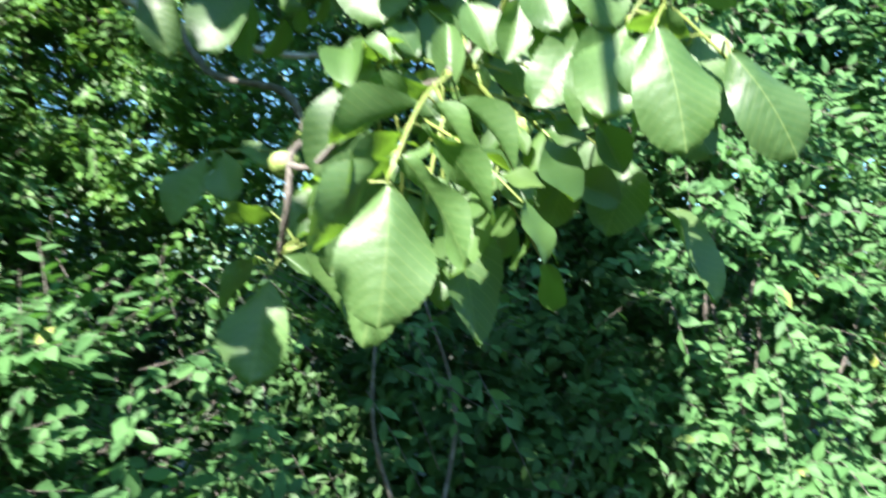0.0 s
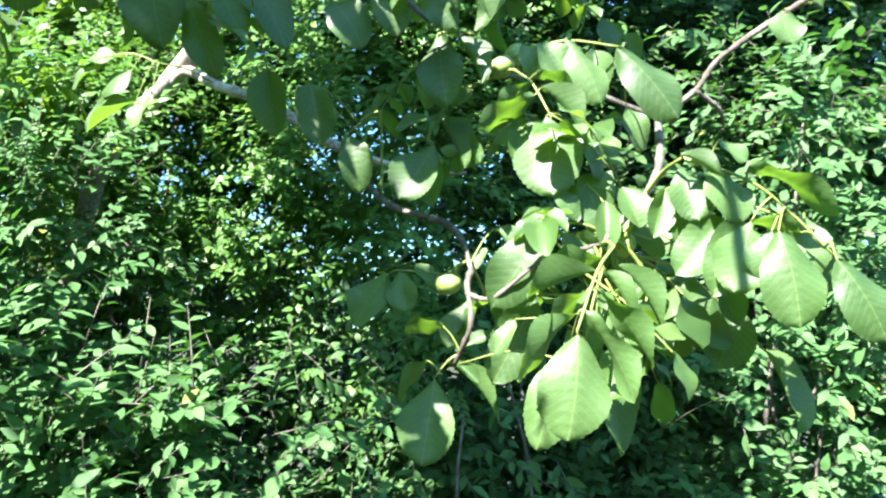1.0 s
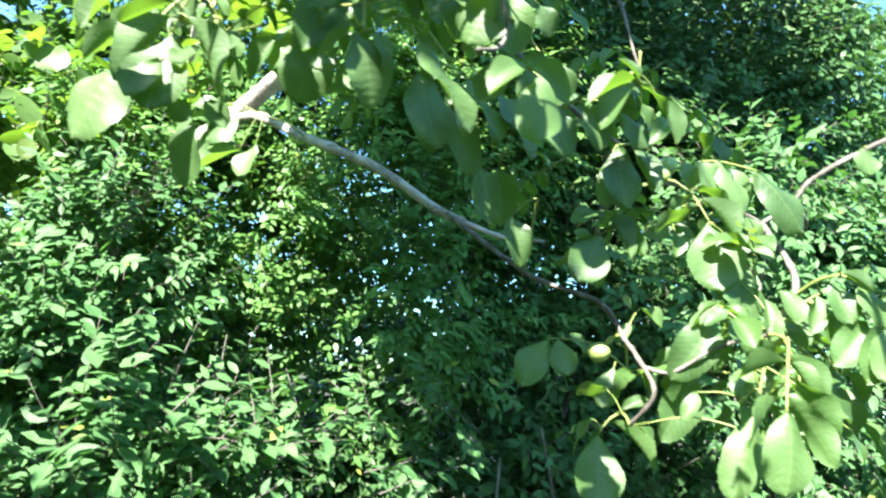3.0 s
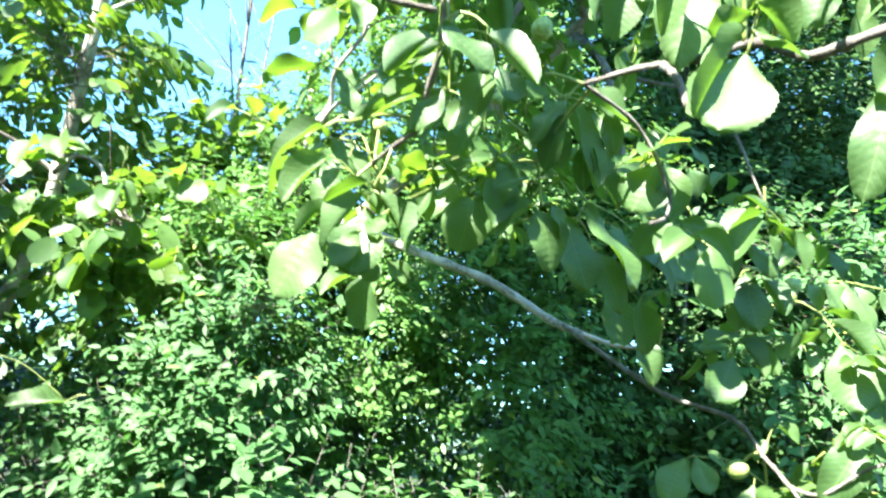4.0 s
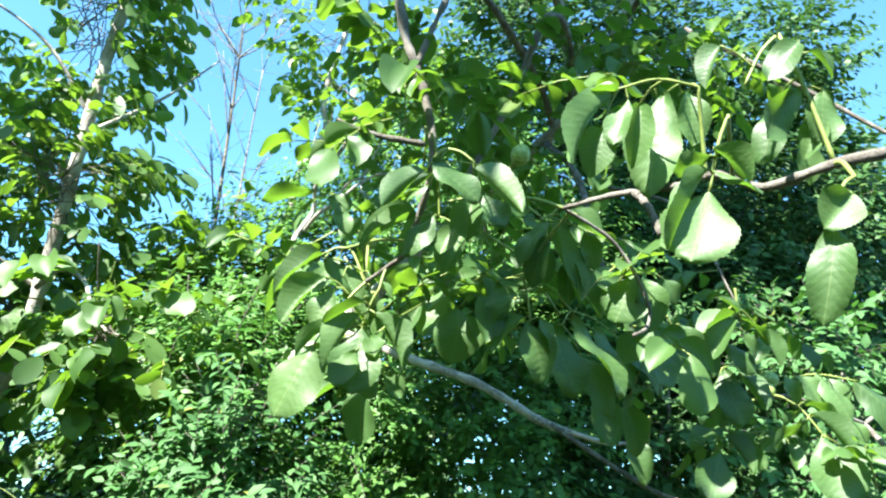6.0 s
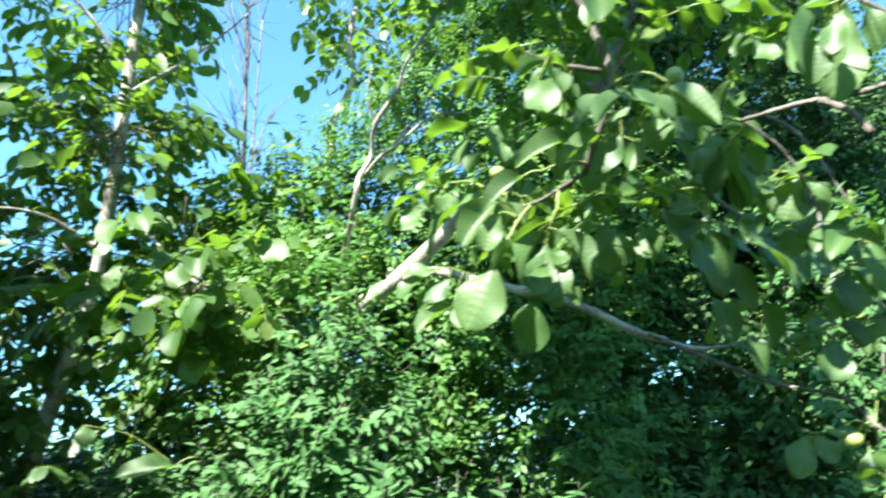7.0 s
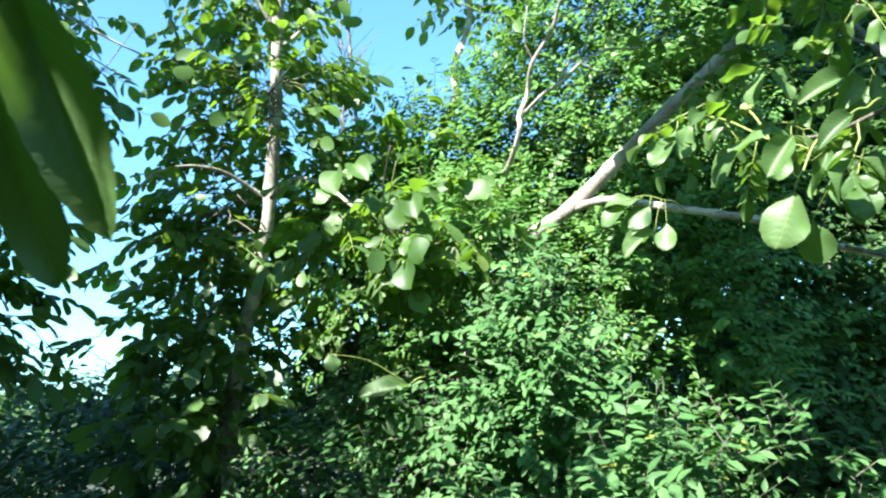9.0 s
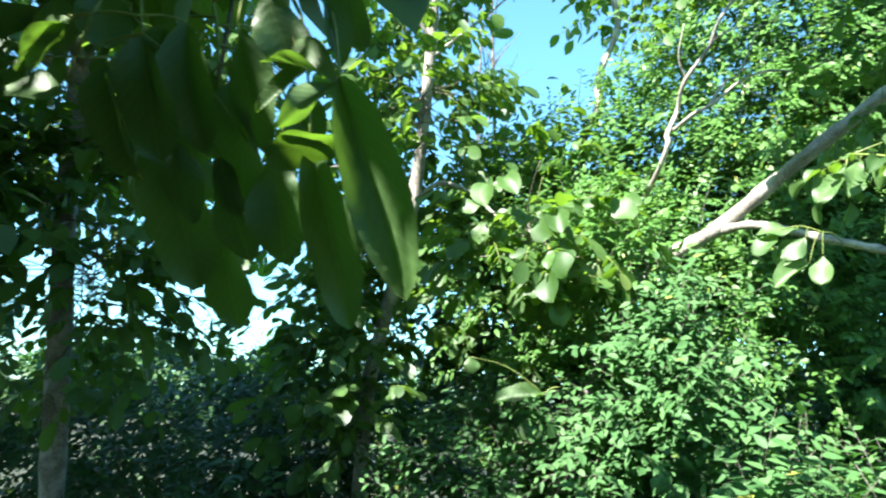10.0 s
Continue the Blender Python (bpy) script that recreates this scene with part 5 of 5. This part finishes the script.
# ---- second tree, with a pale mottled trunk ----
TB = (-3.02, 2.85, 0.0)
second = thing("walnut_tree", TB, "slender tree with pale mottled trunk and oval leaflets", "tree")
limb(second, TB, [TB, (-3.02, 2.75, 1.2), (-3.0, 2.70, 1.7), (-2.87, 2.69, 2.35), (-2.78, 2.60, 2.7), (-2.69, 2.42, 3.46), (-2.66, 2.36, 4.1), (-2.55, 2.3, 5.6)], 0.046, 0.026, "trunk", PALE_BARK, 14, 0.06)
limb(second, TB, [(-2.75, 2.52, 2.72), (-2.6, 2.42, 2.78), (-2.42, 2.30, 2.69), (-2.25, 2.1, 2.5), (-2.05, 1.85, 2.35)], 0.014, 0.005, "branch", PALE_BARK)
limb(second, TB, [(-2.8, 2.6, 2.75), (-3.0, 2.4, 2.85), (-3.2, 2.2, 2.78), (-3.35, 2.1, 2.55)], 0.012, 0.004, "branch", PALE_BARK)
limb(second, TB, [(-2.68, 2.4, 3.6), (-2.9, 2.2, 3.9), (-3.3, 2.0, 4.1)], 0.012, 0.004, "branch", PALE_BARK)
limb(second, TB, [(-2.68, 2.4, 3.5), (-2.4, 2.5, 3.8), (-2.1, 2.4, 4.0)], 0.012, 0.004, "branch", PALE_BARK)
crown(second, TB, [((-2.72, 2.45, 3.30), (0.36, 0.38, 0.50)), ((-2.85, 2.85, 2.7), (0.5, 0.3, 0.4)), ((-2.1, 1.95, 2.35), (0.38, 0.3, 0.25)), ((-3.25, 2.6, 2.1), (0.42, 0.35, 0.55)), ((-3.08, 2.6, 2.8), (0.3, 0.28, 0.35)), ((-3.1, 2.5, 1.55), (0.3, 0.25, 0.35)), ((-2.80, 2.4, 4.3), (0.36, 0.45, 0.55)), ((-2.8, 2.35, 5.2), (0.5, 0.6, 0.6))], 1250, width=0.55, leaf_size=0.092, length=0.2, seed=7.0, cut=-0.22, detail=3, keep=lambda o: ~((np.abs(o[:, 0] + 2.87 + 0.32 * (2.4 - o[:, 2])) < 0.13) & (o[:, 1] < 2.75) & (o[:, 2] < 2.65) & (o[:, 2] > 2.0)))
crown(second, TB, [((-2.0, 2.9, 2.9), (0.42, 0.35, 0.42)), ((-2.35, 3.0, 2.3), (0.5, 0.4, 0.6))], 380, leaf_size=0.095, length=0.2, seed=9.0, cut=-0.1, detail=3)

crown(second, TB, [((-3.02, 2.55, 2.65), (0.26, 0.30, 0.46)), ((-3.2, 2.6, 2.0), (0.32, 0.3, 0.3))], 200, width=0.55, leaf_size=0.088, length=0.2, seed=15.0, cut=-0.25)
crown(second, TB, [((-2.88, 2.60, 3.80), (0.28, 0.30, 0.40)), ((-3.08, 2.55, 3.40), (0.20, 0.28, 0.45))], 130, width=0.55, leaf_size=0.085, length=0.18, seed=17.0, cut=-0.2)

fill([((-2.15, 1.80, 2.42), (0.30, 0.10, 0.16)), ((-2.02, 1.78, 2.24), (0.14, 0.08, 0.10))], 24, 11, 0.100, face=(-0.5, -0.9, 0.9), tree=second, at=TB, width=0.76)

# ---- third tree ----
UB = (-4.28, 2.15, 0.0)
third = thing("walnut_tree", UB, "young tree with straight grey trunk in shade", "tree")
limb(third, UB, [UB, (-4.26, 1.95, 1.3), (-4.23, 1.78, 2.1), (-4.19, 1.64, 2.75), (-4.1, 1.5, 4.0), (-4.0, 1.4, 5.5)], 0.062, 0.035, "trunk", PALE_BARK, 14)
limb(third, UB, [(-4.2, 1.66, 2.7), (-4.35, 1.6, 2.75), (-4.6, 1.5, 2.9)], 0.02, 0.008, "branch")
limb(third, UB, [(-4.15, 1.6, 3.2), (-3.8, 1.7, 3.5), (-3.23, 2.02, 3.30)], 0.014, 0.004, "branch")
# the lobe at 4.5 m is unseen, added to shade the second tree
crown(third, UB, [((-3.88, 1.7, 3.3), (0.42, 0.4, 0.6)), ((-4.1, 1.8, 2.2), (0.55, 0.45, 0.6)), ((-4.2, 1.6, 4.3), (0.5, 0.5, 0.5)), ((-3.75, 1.45, 4.5), (0.55, 0.5, 0.25)), ((-4.6, 1.9, 3.0), (0.6, 0.5, 0.9)), ((-4.3, 1.75, 2.6), (0.6, 0.35, 0.6)), ((-3.23, 2.02, 3.30), (0.24, 0.16, 0.14))], 1500, width=0.55, leaf_size=0.095, length=0.24, seed=11.0, cut=-0.1, detail=3)


# two unseen crowns added overhead to keep sun and sky off what lies below
crown(third, UB, [((-3.15, -1.65, 3.3), (0.5, 0.4, 0.15)), ((-2.52, -0.85, 2.9), (0.62, 0.55, 0.15)), ((-3.3, -0.9, 3.0), (0.5, 0.6, 0.15)), ((-2.95, -1.25, 3.1), (0.4, 0.4, 0.12)), ((-3.08, 0.92, 3.42), (0.34, 0.18, 0.06))], 1350, leaf_size=0.13, length=0.2, seed=14.0, cut=-0.9, detail=1)
crown(third, UB, [((-3.0, -1.5, 3.3), (0.9, 0.8, 0.4)), ((-4.6, -0.6, 3.8), (1.3, 1.2, 0.7)), ((-5.2, 1.0, 4.0), (1.0, 1.0, 1.0)), ((-6.1, 1.8, 4.2), (0.9, 0.9, 0.4)), ((-2.5, -0.5, 3.0), (0.5, 0.5, 0.25))], 1500, leaf_size=0.12, length=0.26, seed=13.0, cut=-0.5, detail=1)
crown(third, UB, [((-3.52, 1.92, 3.25), (0.30, 0.26, 0.55)), ((-3.15, 1.98, 3.75), (0.32, 0.26, 0.26))], 120, width=0.55, leaf_size=0.09, length=0.2, seed=19.0, cut=-0.15)
# unseen leaf layers added to darken the near leaves and the low shrubs
crown(third, UB, [((-2.45, -0.30, 2.52), (0.38, 0.30, 0.07)), ((-2.75, -0.1, 2.6), (0.3, 0.3, 0.07))], 95, leaf_size=0.12, length=0.14, seed=23.0, cut=-0.9, droop=0.3, detail=1)
crown(third, UB, [((-4.9, 0.7, 2.9), (0.8, 0.9, 0.15)), ((-4.6, 1.1, 2.3), (0.4, 0.35, 0.3))], 420, leaf_size=0.12, length=0.2, seed=25.0, cut=-0.9, detail=1)
# the next three branches are added to carry those unseen lobes
limb(third, UB, [(-3.6, 0.1, 3.3), (-3.0, -0.1, 2.75), (-2.45, -0.3, 2.55)], 0.012, 0.004, "branch")
limb(third, UB, [(-4.15, 1.6, 3.1), (-3.9, 0.6, 3.3), (-3.3, -0.3, 3.3), (-2.7, -1.2, 3.1)], 0.03, 0.01, "branch")
limb(third, UB, [(-4.15, 1.6, 3.0), (-4.6, 1.0, 3.3), (-5.1, 0.4, 3.6)], 0.03, 0.01, "branch")
limb(third, UB, [(-3.74, 1.99, 2.41), (-3.48, 2.02, 2.62), (-3.29, 2.07, 2.68)], 0.005, 0.0015, "branch", TWIG, 6)
limb(third, UB, [(-3.66, 1.98, 2.51), (-3.45, 2.06, 2.47), (-3.32, 2.13, 2.47)], 0.005, 0.0015, "branch", TWIG, 6)
limb(third, UB, [(-3.64, 1.97, 2.90), (-3.40, 1.98, 3.19), (-3.23, 1.98, 3.44)], 0.005, 0.0015, "branch", TWIG, 6)
limb(third, UB, [(-2.90, 2.35, 2.22), (-3.02, 2.31, 2.10), (-3.24, 2.24, 2.09)], 0.005, 0.0015, "branch", TWIG, 6)


# ---- bare and far trees ----
def bare_tree(at, height, lean, label, twigs=26, r=0.03):
    reseed(height)
    tree = thing("bare_tree", at, label, "tree")
    top = (at[0] + lean[0], at[1] + lean[1], height)
    mid = tuple((a + b) / 2 + d for a, b, d in zip(at, top, (0.06, 0.02, 0)))
    line = smooth_line([at, mid, top], 12)
    v, f = tube(line - np.array(at), r, 0.006, 8, 0.05)
    part("trunk", mesh_of("trunk", v, f, TWIG), tree)
    thin = []
    for i in range(twigs):
        p = line[int(len(line) * RNG.uniform(0.45, 0.98))]
        d = unit(np.array([RNG.normal(0, 0.6), RNG.normal(0, 0.5), 1.0]))
        ln = RNG.uniform(0.4, 1.1)
        q1 = p + d * ln * 0.5 + RNG.normal(0, 0.04, 3)
        q2 = p + d * ln + RNG.normal(0, 0.08, 3)
        thin.append((smooth_line([p - at, q1 - at, q2 - at], 3), 0.006, 0.002, 4))
        for _ in range(3):
            e = q1 + unit(d + RNG.normal(0, 0.6, 3)) * RNG.uniform(0.15, 0.4)
            thin.append((np.array([q1 - at, (q1 + e) / 2 - at, e - at]), 0.003, 0.0012, 3))
    part("twig_growth", joined_tubes("twig_growth", thin, TWIG), tree)["kind"] = "stuff"
    return tree


bare_tree((-2.45, 4.0, 0), 5.6, (-0.1, -0.2), "leafless sapling with thin upright twigs against the sky")
bare_tree((-2.9, 5.2, 0), 6.0, (0.15, -0.1), "leafless thin tree with forked twigs", 20, 0.025)
deadwood = thing("dead_branch", (-1.75, 3.0, 0.0), "pale dead branch caught in the shrub crown", "branch")
DB = (-1.75, 3.0, 0.0)
limb(deadwood, DB, [DB, (-1.78, 2.98, 1.5), (-1.66, 2.75, 2.4), (-1.50, 2.12, 2.78), (-1.48, 2.10, 2.90), (-1.43, 2.12, 3.02), (-1.41, 2.02, 3.12), (-1.31, 1.96, 3.26), (-1.27, 1.90, 3.36), (-1.14, 1.84, 3.55), (-1.10, 1.80, 3.68)], 0.015, 0.006, "branch", sides=8, knobby=0.08)
limb(deadwood, DB, [(-1.45, 2.10, 2.92), (-1.38, 1.99, 2.95), (-1.31, 1.93, 2.97), (-1.21, 1.87, 3.04), (-1.12, 1.80, 3.05), (-1.0, 1.72, 3.01), (-0.91, 1.64, 3.02)], 0.009, 0.003, "branch", sides=8, knobby=0.08)
limb(deadwood, DB, [(-1.33, 1.95, 2.96), (-1.26, 1.91, 3.06), (-1.20, 1.90, 3.10), (-1.12, 1.85, 3.3)], 0.007, 0.003, "branch", sides=8, knobby=0.08)
limb(deadwood, DB, [(-1.40, 2.02, 3.13), (-1.44, 1.97, 3.22), (-1.42, 1.92, 3.36)], 0.005, 0.002, "branch", sides=6, knobby=0.08)
limb(deadwood, DB, [(-1.30, 1.95, 3.28), (-1.22, 1.88, 3.30), (-1.12, 1.82, 3.27), (-1.03, 1.78, 3.31)], 0.005, 0.002, "branch", sides=6, knobby=0.08)
limb(deadwood, DB, [(-1.21, 1.87, 3.04), (-1.17, 1.80, 2.95), (-1.08, 1.76, 2.90)], 0.004, 0.002, "branch", sides=6, knobby=0.08)
farlimb = thing("far_tree", (-1.85, 3.3, 0), "slim tree with a pale crooked trunk", "tree")
limb(farlimb, (-1.85, 3.3, 0), [(-1.85, 3.3, 0), (-1.92, 3.2, 2.0), (-1.83, 3.07, 2.8), (-1.85, 3.05, 3.2), (-1.74, 3.0, 3.45), (-1.74, 3.0, 3.65), (-1.62, 3.03, 4.0), (-1.64, 2.98, 4.3), (-1.5, 3.0, 5.2)], 0.035, 0.014, "trunk", sides=10)
crown(farlimb, (-1.85, 3.3, 0), [((-1.5, 3.1, 5.0), (0.6, 0.5, 0.6)), ((-1.2, 3.2, 4.2), (0.6, 0.5, 0.5)), ((-1.58, 3.0, 3.85), (0.26, 0.25, 0.25)), ((-1.88, 3.0, 3.15), (0.30, 0.25, 0.28)), ((-1.5, 3.0, 4.4), (0.35, 0.3, 0.4))], 330, leaf_size=0.08, seed=4.0)

# ---- unseen trees added behind and beside the view to cut skylight ----
def sky_screen_tree(at, height, width, label):
    tree = thing("tree", at, label, "tree", "trees round the clearing")
    x, y, _ = at
    limb(tree, at, [at, (x + 0.1, y, height * 0.4), (x, y + 0.1, height * 0.9)], 0.11, 0.03, "trunk")
    lobes = [((x, y, height * 0.62), (width, width, height * 0.36)), ((x + 0.5, y, height * 0.3), (width * 0.9, width * 0.8, height * 0.28))]
    o, d = in_lobes(lobes, 420, 0.5)
    b, w, n, s, _ = shoots(o, d, 0.6, 5, 0.33)
    part("crown", leaves_mesh("crown", b - np.array(at), w, n, s, 0.6, SHADE_TONED_LEAF, detail=0), tree)["kind"] = "stuff"


for x, y, h, r in ((-7.5, -1.5, 5.5, 1.5), (-6.8, -5.0, 5.0, 1.7), (-3.5, -6.6, 4.6, 1.8), (0.0, -7.0, 4.8, 1.8), (3.2, -6.2, 4.6, 1.7), (5.6, -3.2, 5.0, 1.7), (6.6, 0.4, 5.4, 1.6), (-7.8, 2.6, 5.0, 1.4)):
    sky_screen_tree((x, y, 0), h, r, "unseen leafy tree added round the clearing to cut skylight")

# unseen tree, added to block the sky behind the near leaves' viewer
shade_screen = thing("tree", (-2.6, -2.35, 0), "unseen leafy tree added behind the view to darken near leaves", "tree")
limb(shade_screen, (-2.6, -2.35, 0), [(-2.6, -2.35, 0), (-2.55, -2.3, 1.5), (-2.5, -2.2, 3.2)], 0.08, 0.03, "trunk")
crown(shade_screen, (-2.6, -2.35, 0), [((-2.6, -2.0, 2.7), (1.2, 0.5, 0.6)), ((-2.4, -2.2, 1.5), (1.2, 0.35, 0.8)), ((-3.7, -1.2, 2.3), (0.4, 0.8, 0.9)), ((-2.5, -1.55, 2.75), (0.9, 0.4, 0.35))], 850, leaf_size=0.14, length=0.26, seed=21.0, cut=-0.9, detail=1)

# ---- distance ----
hedge = []
for i in range(5):
    x = -34 + 15 * i
    hedge.append(((x, 46 + 4 * (i % 2), 2.2), (8.5, 3.0, 2.6 + 0.8 * (i % 3))))
o, d = in_lobes(hedge, 2600, 0.35)
b, w, n, s, _ = shoots(o, d, 1.0, 6, 0.8)
tagged(new("far_hedge", leaves_mesh("far_hedge", b, w, n, s, 0.7, SHADE_TONED_LEAF, detail=0)), "distant row of green trees beyond the thicket", "trees", kind="stuff")
